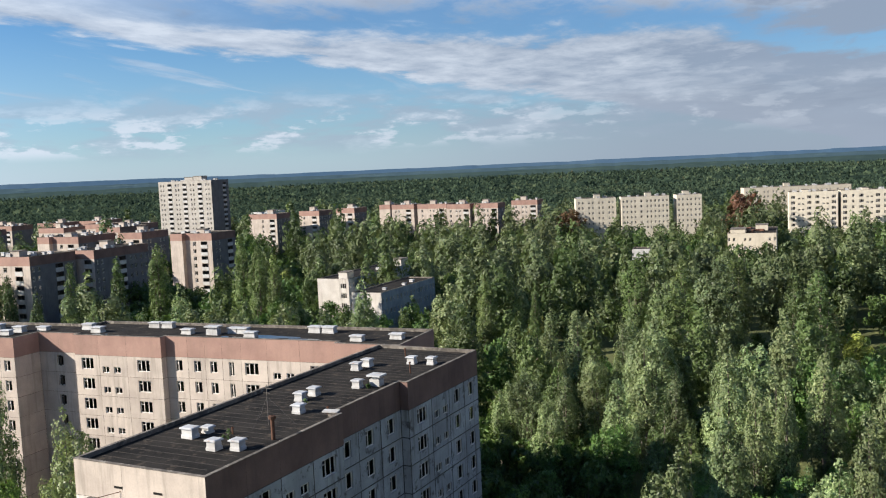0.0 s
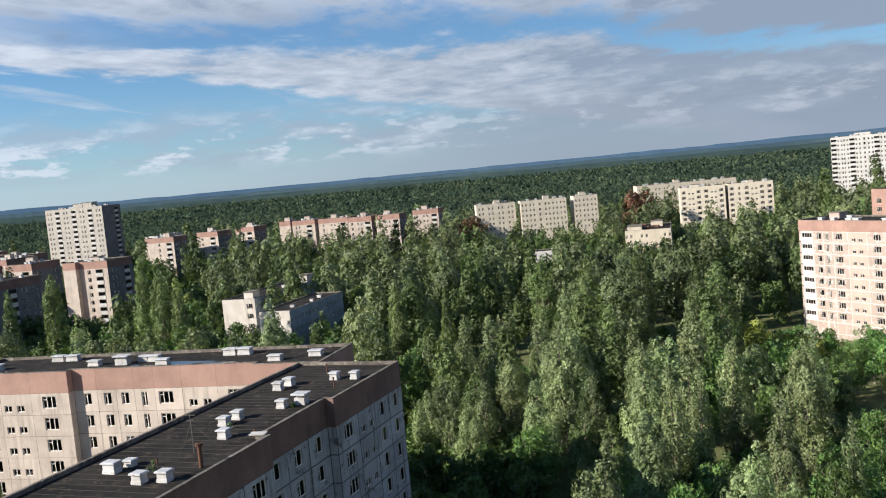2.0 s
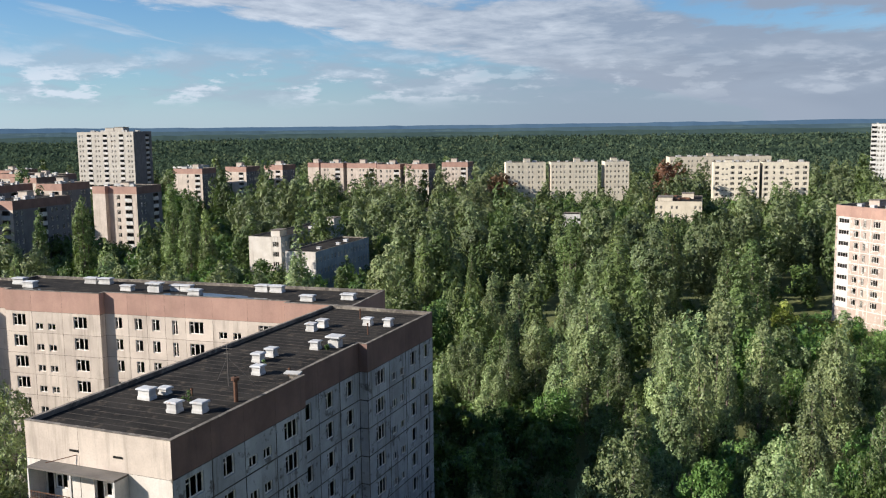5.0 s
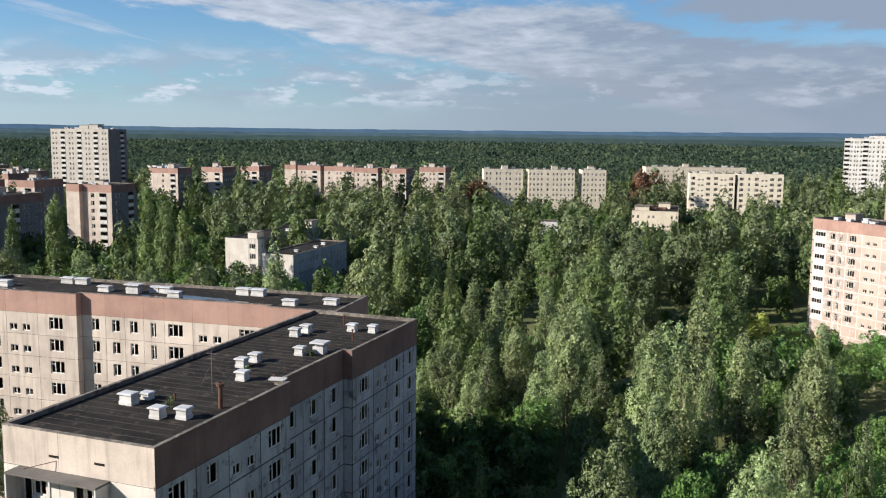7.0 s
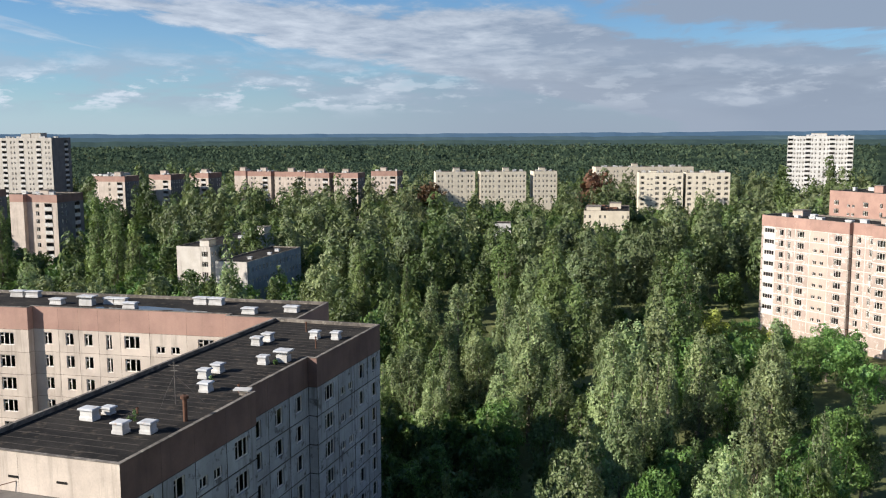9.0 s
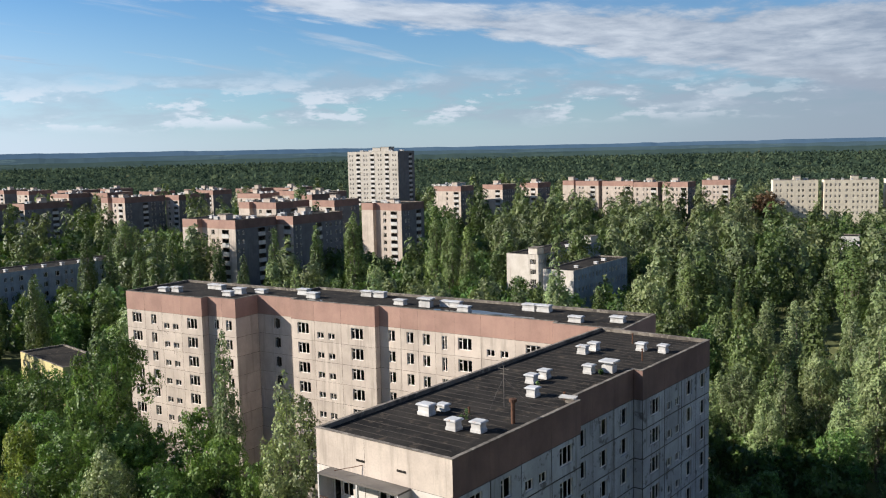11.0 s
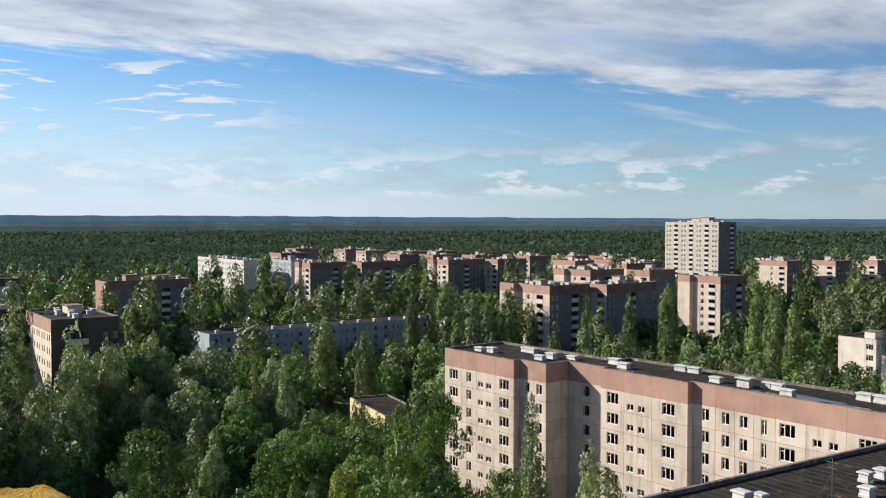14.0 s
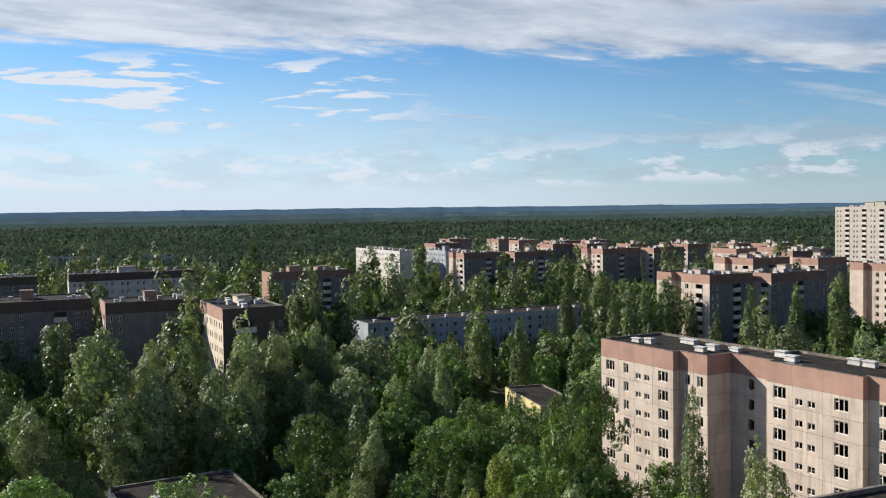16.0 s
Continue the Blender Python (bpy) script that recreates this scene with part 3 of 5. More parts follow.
def window_meshes(w, h, split, state, near):
    """A casement frame as one plate with lights cut out, and its panes; state: 0 whole, 1 half the panes gone, 2 none."""
    key = (w, h, split, state, near)
    if key not in _window:
        s, panes = Shape(), []
        t = 0.10 if near else 0.08
        xs = [0, *[w * q for q in split], w]
        lights = []
        for j, (a, b) in enumerate(zip(xs, xs[1:])):
            x0, x1 = (t if j == 0 else a + 0.045), (w - t if b == w else b - 0.045)
            if h > 1.2 and j == 0 and len(xs) > 2:
                lights += [(x0, x1, t, h * 0.70), (x0, x1, h * 0.70 + 0.07, h - t)]
            else:
                lights.append((x0, x1, t, h - t))
        cell_faces(s, 0, w, 0, h, lights, 0, 0.06)
        s.v = [(x, y + 0.11, z) for x, y, z in s.v]
        for j, (a, b, c, d) in enumerate(lights):
            if state == 0 or (state == 1 and j % 2 == 0):
                p = Shape()
                p.quad((a, 0.165, c), (b, 0.165, c), (b, 0.165, d), (a, 0.165, d))
                if near:
                    panes.append(p.mesh("pane", M["glass"]))
                else:
                    s.quad((a, 0.17, c), (b, 0.17, c), (b, 0.17, d), (a, 0.17, d), 1)
        _window[key] = (s.mesh("window", M["frame"], M["glass"]), panes)
    return _window[key]


def bays(width, text):
    step = width / len(text)
    return [((j + 0.5) * step, c) for j, c in enumerate(text)]


def building(name, label, origin, heading, poly, fronts, storeys=9, sh=2.75, top=29.3, attic=2.75, wall="beige", band="pink", walls=None, bands=None,
             near=False, lowest=0, vents=(), houses=(), group="apartment blocks", rim=0.35, floors=True, tint={}, seal="joint"):
    """poly: corners counter-clockwise in metres, x along the front, y inwards; fronts: {edge: [(x, type)]}."""
    base = top - attic - storeys * sh
    root = new(name)
    root.matrix_basis = pose(*origin, 0, 0, 0, heading)
    tagged(root, label, "building", group)
    rng = random.Random(hash_of(name, origin))
    count = len(poly)
    for e in range(count):
        a, b = Vector(poly[e]), Vector(poly[(e + 1) % count])
        width, ang = (b - a).length, math.atan2(b.y - a.y, b.x - a.x)
        m = Matrix.Translation((a.x, a.y, 0)) @ Matrix.Rotation(ang, 4, "Z")
        cols = fronts.get(e, [])
        wm, bm_ = M[(walls or {}).get(e, wall)], M[(bands or {}).get(e, band)]
        cuts = [0.0, *[(p[0] + q[0]) / 2 for p, q in zip(cols, cols[1:])], width]
        if len(cuts) == 2 and near:
            k = max(1, round(width / 4.2))
            cuts = [width * j / k for j in range(k + 1)]
        plain = Shape()
        plain.quad((0, 0, -0.5), (width, 0, -0.5), (width, 0, base), (0, 0, base))
        if near:
            part("plinth", plain.mesh("plinth", wm), root, m)
            back = Shape()
            back.quad((0, 0.1, base), (width, 0.1, base), (width, 0.1, top - 0.05), (0, 0.1, top - 0.05))
            if not cols:
                part("backing_wall", back.mesh("backing_wall", M["joint"]), root, m)
        cells = Shape() if not near else None
        for s in range(-1 if near else -1, storeys):
            z0 = base + s * sh if s >= 0 else base + storeys * sh
            z1 = z0 + sh if s >= 0 else top - 0.02
            side = wm if s >= 0 else bm_
            for c in range(len(cuts) - 1):
                x0, x1 = cuts[c], cuts[c + 1]
                holes, typ, mat = [], ".", side
                if cols and s >= lowest:
                    xc, typ = cols[min(c, len(cols) - 1)]
                    for off, w, sill, h, split in OPEN.get(typ, []):
                        holes.append((xc + off - w / 2, xc + off + w / 2, z0 + sill, z0 + sill + h))
                        if typ in "LB":
                            continue
                        fr, panes = window_meshes(w, h, split, rng.choice((0, 0, 1, 0, 1, 2)), near)
                        wo = part("window", fr, root, m @ Matrix.Translation((xc + off - w / 2, 0, z0 + sill)))
                        for pn in panes:
                            part("pane", pn, wo)
                    if typ in "LB":
                        loggia(root, m @ Matrix.Translation((xc, 0, z0 + 0.05)) @ Matrix.Diagonal((1.0 if typ == "L" else 1.5, 1, 1, 1)), rng)
                if s >= 0 and typ in tint and near:
                    mat = M[tint[typ]]
                if near:
                    g = 0.008 if s < 0 else 0.05 if mat is M["grey"] else 0.11 if seal != "joint" else 0.016
                    rel = tuple((round(q[0] - x0, 3), round(q[1] - x0, 3), round(q[2] - z0, 3), round(q[3] - z0, 3)) for q in holes)
                    key = (round(x1 - x0, 3), round(z1 - z0, 3), rel, mat.name, seal)
                    if key not in _panel:
                        q = Shape()
                        cell_faces(q, g, x1 - x0 - g, g, z1 - z0 - g, rel)
                        w_, h_ = x1 - x0, z1 - z0
                        for (ax, az), (bx, bz) in (((g, g), (w_ - g, g)), ((w_ - g, g), (w_ - g, h_ - g)), ((w_ - g, h_ - g), (g, h_ - g)), ((g, h_ - g), (g, g))):
                            q.quad((bx, 0, bz), (ax, 0, az), (ax, 0.1, az), (bx, 0.1, bz), 1)
                        _panel[key] = q.mesh("wall_panel", mat, M[seal])
                    part("wall_panel" if s >= 0 else "attic_panel", _panel[key], root, m @ Matrix.Translation((x0, rng.uniform(-0.012, 0.012) * (1 if s >= 0 else 0.2), z0)))
                else:
                    cell_faces(cells, x0, x1, z0, z1, holes, 1 if s < 0 else 0)
        if not near:
            cells.f += [tuple(j + len(cells.v) for j in f) for f in plain.f]
            cells.v += plain.v
            cells.i += [0]
            part("wall", cells.mesh("wall", wm, bm_), root, m)
        elif cols:
            strips = Shape()
            for s in range(storeys + 1):
                z = base + s * sh
                strips.box(0, 0.06, z - 0.14, width, 0.12, z + 0.14)
            for x in cuts[1:-1]:
                strips.box(x - 0.12, 0.061, base, x + 0.12, 0.121, top - 0.1)
            part("joint_sealing", strips.mesh("joint_sealing", M[seal]), root, m)
    # roof, parapet, storey floors
    r = Shape()
    r.prism(inset(poly, 0.14), top - 0.6, top - rim)
    part("roof", r.mesh("roof", M["tar"]), root, label="black tarred flat roof")
    p = Shape()
    outer, inner = inset(poly, -0.03), inset(poly, 0.28)
    for j in range(count):
        h = (j + 1) % count
        a, b, c, d = outer[j], outer[h], inner[h], inner[j]
        p.quad((*a, top), (*b, top), (*c, top), (*d, top))
        p.quad((*d, top), (*c, top), (*c, top - rim - 0.1), (*d, top - rim - 0.1))
        p.quad((*a, top - 0.05), (*b, top - 0.05), (*b, top), (*a, top))
    part("parapet", p.mesh("parapet", M["rim"]), root)
    if floors and near:
        core = inset(poly, 0.5)
        for s in range(storeys + 1):
            f = Shape()
            f.prism(core, base + s * sh - 0.12, base + s * sh + 0.06)
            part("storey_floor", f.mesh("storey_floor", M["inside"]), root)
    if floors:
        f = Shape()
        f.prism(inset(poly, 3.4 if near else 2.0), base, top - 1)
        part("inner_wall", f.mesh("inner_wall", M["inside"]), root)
    for v in vents:
        part("roof_vent", vent_mesh(*v[2:]), root, pose(v[0], v[1], top - rim, 0, 0, rng.uniform(-3, 3)), "whitewashed vent with a metal cap")
    for h in houses:
        s = Shape()
        x, y, w, d, z = h
        s.loft([(w, d, 0, 0), (w, d, z, 1), (w + 0.4, d + 0.4, z, 1), (w + 0.4, d + 0.4, z + 0.18, 1)])
        part("roof_house", s.mesh("roof_house", M[wall], M["rim"]), root, Matrix.Translation((x, y, top - rim)), "lift and stair housing on the roof")
    FOOT.append([root.matrix_basis @ Vector((*q, 0)) for q in poly])
    return root


def hash_of(name, origin):
    return int(abs(origin[0]) * 131 + abs(origin[1]) * 17 + len(name))


def inset(poly, d):
    """The polygon moved inwards by d, corner by corner."""
    out, n = [], len(poly)
    for j in range(n):
        p, a, b = Vector(poly[j]), Vector(poly[j - 1]), Vector(poly[(j + 1) % n])
        e, f = (p - a).normalized(), (b - p).normalized()
        n1, n2 = Vector((-e.y, e.x)), Vector((-f.y, f.x))
        k = (n1 + n2) / max(1 + n1.dot(n2), 0.3)
        out.append(tuple(p + k * d))
    return out


def vent_mesh(w=1.2, d=0.9, h=0.8, kind=0):
    key = ("vent", w, d, h, kind)
    if key not in _bits:
        s = Shape()
        if kind == 0:
            s.loft([(w + 0.1, d + 0.1, 0), (w + 0.1, d + 0.1, h * 0.3), (w, d, h * 0.42), (w, d, h, 1), (w + 0.26, d + 0.26, h, 1), (w + 0.26, d + 0.26, h + 0.09, 1), (w + 0.1, d + 0.1, h + 0.14, 1)])
        else:
            s.loft([(w, d, 0), (w, d, h), (w - 0.35, d - 0.35, h), (w - 0.35, d - 0.35, h + 0.3, 1), (w + 0.4, d + 0.4, h + 0.3, 1), (w + 0.4, d + 0.4, h + 0.45, 1)])
        _bits[key] = s.mesh("roof_vent", M["vent"], M["cap"])
    return _bits[key]


def loggia(root, m, rng):
    if "loggia" not in _bits:
        s = Shape()
        prof = [(1.3, -0.12), (-0.12, -0.12), (-0.12, 1.06), (-0.16, 1.06), (-0.16, 1.14), (0.0, 1.14), (0.0, 0.0), (1.3, 0.0)]
        for x0, x1 in ((-1.5, 1.5),):
            n, c = len(s.v), len(prof)
            s.v += [(x0, y, z) for y, z in prof] + [(x1, y, z) for y, z in prof]
            for j in range(c):
                h = (j + 1) % c
                s.f.append((n + j, n + c + j, n + c + h, n + h)), s.i.append(0)
            s.f += [tuple(range(n, n + c)), tuple(range(n + 2 * c - 1, n + c - 1, -1))]
            s.i += [0, 0]
        _bits["loggia"] = s.mesh("balcony_front", M["white"])
        s = Shape()
        # back wall in a tone that already holds the loggia's shade
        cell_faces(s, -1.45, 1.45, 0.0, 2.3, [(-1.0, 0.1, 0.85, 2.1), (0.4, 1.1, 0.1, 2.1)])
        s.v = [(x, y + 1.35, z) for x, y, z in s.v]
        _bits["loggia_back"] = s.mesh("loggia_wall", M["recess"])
    part("balcony_front", _bits["loggia"], root, m), part("loggia_wall", _bits["loggia_back"], root, m)


FOOT = []   # footprints that trees keep clear of
RECT = lambda w, d: [(0, 0), (w, 0), (w, d), (0, d)]


def slab(label, p0, p1, depth, front="", right="", left="", **kw):
    """A block whose front runs from p0 to p1 (seen from outside, left to right)."""
    d = Vector(p1) - Vector(p0)
    w = d.length
    fronts = {}
    for e, (text, length) in enumerate(((front, w), (right, depth))):
        if text:
            fronts[e] = bays(length, text)
    if left:
        fronts[3] = bays(depth, left)
    r = random.Random(int(abs(p0[0]) * 7 + abs(p0[1])))
    if "vents" not in kw:
        kw["vents"] = [(r.uniform(1.5, w - 1.5), r.uniform(2, depth - 2), r.choice((1.0, 1.6)), 0.9, r.choice((0.7, 1.0)), 0) for _ in range(int(w * depth / 45) + 2)]
    if "houses" not in kw:
        kw["houses"] = [(w * r.uniform(0.35, 0.65), depth * 0.5, 3.4, 2.8, 2.2)]
    return building("apartment_building", label, p0, math.degrees(math.atan2(d.y, d.x)), RECT(w, depth), fronts, **kw)


# the nearer block: end wall with balconies, long wall with a recessed middle
NEAR_POLY = [(0, 0), (12.6, 0), (12.6, 16.9), (11.6, 16.9), (11.6, 28.3), (12.5, 28.3), (12.5, 43.9), (0, 43.9)]
near_fronts = {
    0: [(2.6, "D"), (7.0, "D")],
    1: [(2.3, "W"), (6.2, "M"), (10.2, "S"), (14.6, "W")],
    3: bays(11.4, "MMM"),
    5: [(2.6, "W"), (6.7, "S"), (10.4, "M"), (13.8, "M")]}
near_vents = [(4.1, 7.9, 1.08, 0.75, 0.77, 0), (4.5, 9.5, 0.72, 0.6, 0.44, 0), (8.2, 6.0, 0.83, 0.75, 0.72, 0), (10.0, 6.6, 0.83, 0.75, 0.72, 0), (5.8, 20.4, 0.79, 0.75, 0.69, 0), (5.9, 22.4, 0.79, 0.75, 0.69, 0), (8.2, 16.8, 0.79, 0.75, 0.69, 0), (8.3, 26.1, 0.79, 0.68, 0.69, 0), (9.6, 27.5, 1.08, 0.9, 0.65, 1), (4.0, 32.7, 0.86, 0.75, 0.72, 0), (4.2, 34.6, 0.86, 0.75, 0.72, 0), (8.2, 37.0, 0.79, 0.75, 0.69, 0), (10.4, 37.3, 0.72, 0.75, 0.69, 0)]
near_block = building("apartment_building", "nine-storey panel block, beige end wall, grey side, brown attic band", (-38.98, 55.87), -12.3,
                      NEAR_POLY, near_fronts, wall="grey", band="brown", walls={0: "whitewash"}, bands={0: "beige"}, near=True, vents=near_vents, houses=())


def facade_cables(root, rows):
    """Broken wires that sag along the wall."""
    for x, z, w, drop in rows:
        s = Shape()
        s.tube([(x, -0.05, z), (x + w * 0.3, -0.12, z - drop), (x + w * 0.6, -0.14, z - drop * 0.5), (x + w, -0.06, z - drop * 1.3)], [0.014] * 4, 4)
        part("loose_cable", s.mesh("loose_cable", M["rust"]), root)


def end_balconies(root):
    """Open balconies in front of the end wall: slabs, side walls, a dividing post, railings with weathered boards."""
    x0, x1, deep, base = 1.4, 9.0, 1.35, 1.8
    slab_s, side_s, post_s, rail_s, board_s = Shape(), Shape(), Shape(), Shape(), Shape()
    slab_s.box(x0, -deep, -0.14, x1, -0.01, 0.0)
    side_s.box(0, -deep, 0, 0.12, -0.01, 2.6)
    post_s.box(-0.07, -deep, 0, 0.07, -deep + 0.14, 2.6)
    w = (x1 - x0) / 2 - 0.15
    for z in (0.55, 1.0):
        rail_s.box(0, 0, z, w, 0.04, z + 0.05)
    for j in range(14):
        rail_s.box(w * (j + 0.5) / 14 - 0.012, 0.008, 0.08, w * (j + 0.5) / 14 + 0.012, 0.032, 1.0)
    board_s.box(0, -0.03, 0.06, w, -0.006, 0.62)
    meshes = (slab_s.mesh("balcony_slab", M["recess"]), side_s.mesh("side_wall", M["white"]), post_s.mesh("post", M["white"]), rail_s.mesh("railing", M["rust"]), board_s.mesh("railing_board", M["boards"]))
    r = random.Random(9)
    for s in range(10):
        z = base + 2.75 * s
        unit = part("balcony", meshes[0], root, Matrix.Translation((0, 0, z)), "weathered concrete balcony" if s < 9 else "tarred roof slab over the top balcony")
        if s == 9:
            break
        part("side_wall", meshes[1], unit, Matrix.Translation((x0, 0, 0))), part("side_wall", meshes[1], unit, Matrix.Translation((x1 - 0.12, 0, 0)))
        part("post", meshes[2], unit, Matrix.Translation(((x0 + x1) / 2, 0, 0)))
        for k in range(2):
            at = Matrix.Translation((x0 + 0.12 + k * (x1 - x0) / 2, -deep, 0))
            part("railing", meshes[3], unit, at)
            if r.random() < 0.8:
                part("railing_board", meshes[4], unit, at, "rotted brown boards")
    # slots are thin plates; the shade inside them is only a tar-black colour
    s = Shape()
    s.box(-0.4, -0.02, 0, 0.4, 0.0, 0.16)
    slot = s.mesh("wall_slot", M["tar"])
    part("wall_slot", slot, root, Matrix.Translation((4.4, -0.012, 27.5))), part("wall_slot", slot, root, Matrix.Translation((8.2, -0.012, 27.5)))
    s = Shape()
    s.tube([(0, 0, 0), (-1.6, -1.2, -0.35)], [0.03, 0.03], 5)
    part("bracket_pipe", s.mesh("bracket_pipe", M["rust"]), root, Matrix.Translation((4.6, -0.02, 27.3)))


end_balconies(near_block)


def roof_fittings(root):
    s = Shape()
    s.tube([(0, 0, 0), (0, 0, 1.7), (0, 0, 1.72), (0, 0, 1.95), (0, 0, 2.0)], [0.16, 0.16, 0.3, 0.3, 0.12], 10)
    part("flue_pipe", s.mesh("flue_pipe", M["rust"]), root, pose(11.0, 9.6, 28.9), "rusty flue pipe with a cowl")
    s = Shape()
    s.tube([(0, 0, 0), (0, 0, 3.4)], [0.035, 0.03], 6), s.tube([(-0.5, 0, 3.1), (0.5, 0, 3.1)], [0.02, 0.02], 5), s.tube([(-0.35, 0, 2.7), (0.35, 0, 2.7)], [0.02, 0.02], 5)
    for a in (0.5, 2.6, 4.7):
        s.tube([(0, 0, 2.4), (2.2 * math.cos(a), 2.2 * math.sin(a), 0.02)], [0.008, 0.008], 4)
    part("antenna", s.mesh("antenna", M["recess"]), root, pose(7.9, 13.0, 28.9), "thin aerial mast held by wires")
    for x, y, h in ((10.9, 17.3, 0.6), (9.2, 7.4, 0.5), (10.2, 33.0, 1.1), (6.0, 39.5, 1.0), (6.8, 9.8, 0.5)):
        s = Shape()
        s.tube([(0, 0, 0), (0, 0, h), (0, 0, h + 0.02), (0, 0, h + 0.12)], [0.07, 0.07, 0.13, 0.10], 8)
        part("drain_vent", s.mesh("drain_vent", M["rust"]), root, pose(x, y, 28.9))
    s = Shape()
    s.box(-0.9, -0.35, 0, 0.5, 0.35, 0.1)
    part("loose_slab", s.mesh("loose_slab", M["vent"]), root, pose(11.7, 16.9, 29.33, 3, 0, 10), "pale broken coping slab")


roof_fittings(near_block)
roof_joints = Shape()
for k in range(40):
    y = 0.9 + k * 1.08
    if y < 43.2:
        roof_joints.box(0.5, y, 28.95, 11.0, y + 0.05, 28.958)
part("felt_seams", roof_joints.mesh("felt_seams", M["seam"]), near_block)["kind"] = "stuff"

# the second block: two staggered parts, pink attic band
SEC_POLY = [(0, 0), (16.1, 0), (16.1, 1.2), (21.5, 1.2), (21.5, 5.6), (28.6, 5.6), (28.6, 4.7), (43.0, 4.7), (43.0, 5.7), (68.4, 5.7), (68.4, 4.7), (77, 4.7), (77, 15), (25, 15), (25, 12.2), (0, 12.2)]
sec_fronts = {
    0: [(2.2, "W"), (5.9, "N"), (9.6, "S"), (14.0, "W")], 2: [(1.5, "N"), (4.0, "N")], 4: [(3.6, "N")],
    6: [(2.1, "W"), (6.1, "S"), (11.4, "W")],
    8: [(1.9, "N"), (4.8, "N"), (7.3, "N"), (10.0, "P"), (13.0, "W"), (17.6, "S"), (22.4, "W")], 10: [(4.0, "W")]}
sec_vents = [(4.4, 3.5, 1.47, 0.81, 0.52, 0), (6.7, 4, 1.47, 0.81, 0.68, 0), (10.3, 8.6, 2.89, 0.9, 0.6, 0), (16.8, 4.6, 1.56, 0.81, 0.6, 0), (16.9, 6.8, 1.61, 0.9, 0.75, 0), (19.5, 8.6, 1.7, 0.81, 0.45, 0), (26.4, 10.1, 1.66, 0.9, 0.75, 0), (29.6, 8.3, 1.66, 0.9, 0.68, 0), (35.8, 12.8, 1.7, 0.81, 0.68, 0), (38, 12.8, 1.7, 0.81, 0.68, 0)]
sec_vents += [(44.1, 9, 1.56, 0.81, 0.6, 0), (48.2, 9, 1.7, 0.9, 0.75, 1), (50.4, 10.4, 1.29, 0.81, 0.68, 0), (51.9, 10.4, 1.47, 0.81, 0.68, 0), (54.4, 8.3, 1.56, 0.81, 0.6, 0), (61.6, 12.4, 1.66, 0.9, 0.75, 0), (63.6, 12.4, 1.66, 0.9, 0.75, 0), (69.9, 7.9, 1.56, 0.81, 0.6, 0), (74.3, 9.9, 1.56, 0.9, 0.6, 0)]
second_block = building("apartment_building", "nine-storey beige panel block with pink-brown attic band", (-104.0, 103.2), -7.0, SEC_POLY, sec_fronts,
                        wall="beige", band="pink", near=True, vents=sec_vents, houses=())



def puddles(root):
    """Rain water standing on the tarred roof."""
    rng = random.Random(3)
    for x, y, a, b in ((52.0, 7.4, 2.6, 0.8), (57.5, 8.6, 3.2, 1.0), (62.5, 7.6, 2.0, 0.7), (31.0, 6.8, 1.2, 0.6)):
        s = Shape()
        pts = []
        for k in range(22):
            t = 2 * math.pi * k / 22
            q = 1 + 0.25 * math.sin(3 * t + x) + rng.uniform(-0.08, 0.08)
            pts.append((x + a * q * math.cos(t), y + b * q * math.sin(t)))
        s.prism(pts, 28.94, 28.956)
        part("puddle", s.mesh("puddle", M["puddle"]), root, label="shallow rain puddle on the roof")


puddles(second_block)
facade_cables(second_block, ((6.6, 24.4, 2.2, 0.7), (9.8, 21.4, 1.6, 0.9), (1.2, 26.2, 1.3, 0.5)))

# block at the eastern side, its pale facade turned to the sun
RIGHT_POLY = [(-1.2, 0.7), (0, 0.6), (0, 0), (24.4, 0), (24.4, 1.2), (31, 1.2), (31, -1.0), (44, -1.0), (44, 12), (-1.2, 12)]
building("apartment_building", "nine-storey pinkish panel block with a peeling facade", (56.9, 235.1), -55.0, RIGHT_POLY,
         {2: [(1.85, "G"), (5.5, "M"), (7.9, "P"), (11.2, "W"), (16.3, "S"), (21.6, "W")], 4: bays(6.6, "NN"), 6: bays(13, "WSW")},
         wall="peeled", band="pink", tint={"S": "rosy", "G": "white"}, lowest=1, near=True, seal="whitewash", houses=[(4, 9, 3, 3, 1.3), (30, 8, 4, 4, 1.4)], vents=[(4, 3, 1.2, 1, 0.6, 0), (8, 2.5, 1.2, 1, 0.6, 0), (10, 6, 1.4, 1, 0.8, 0), (13, 2, 1.6, 1, 0.6, 0), (15, 2, 1.6, 1, 0.6, 0), (23, 1.8, 1.6, 1, 0.6, 0), (26, 3, 1.8, 1, 0.9, 0), (33, 2, 1.6, 1, 0.6, 0)])
slab("nine-storey pink panel block behind a paler one", (97.5, 314), (111.5, 288), 16, "WSWNW", wall="pink", band="pink", lowest=4, top=30.8)

# two sixteen-storey towers
# the pale tower's side wall has its shade in the colour
slab("sixteen-storey pale tower block with rows of balconies", (-293.4, 478.4), (-255.4, 471.7), 15.6, "wLwLwLw", ".L", storeys=16, top=48.6, attic=1.2, sh=2.8, wall="stone", band="stone",
     walls={1: "shade_grey"}, bands={1: "shade_grey"}, lowest=4, houses=[(18, 8, 6, 5, 2.4), (24.5, 8, 6, 5, 2.8)])
slab("sixteen-storey white tower block with balconies", (159.5, 595.3), (195.7, 584.3), 20, "LwwLwNwLwwL", storeys=16, top=47.8, attic=1.2, sh=2.8, wall="white", band="white", lowest=5, houses=[(18, 8, 9, 6, 2.0)])

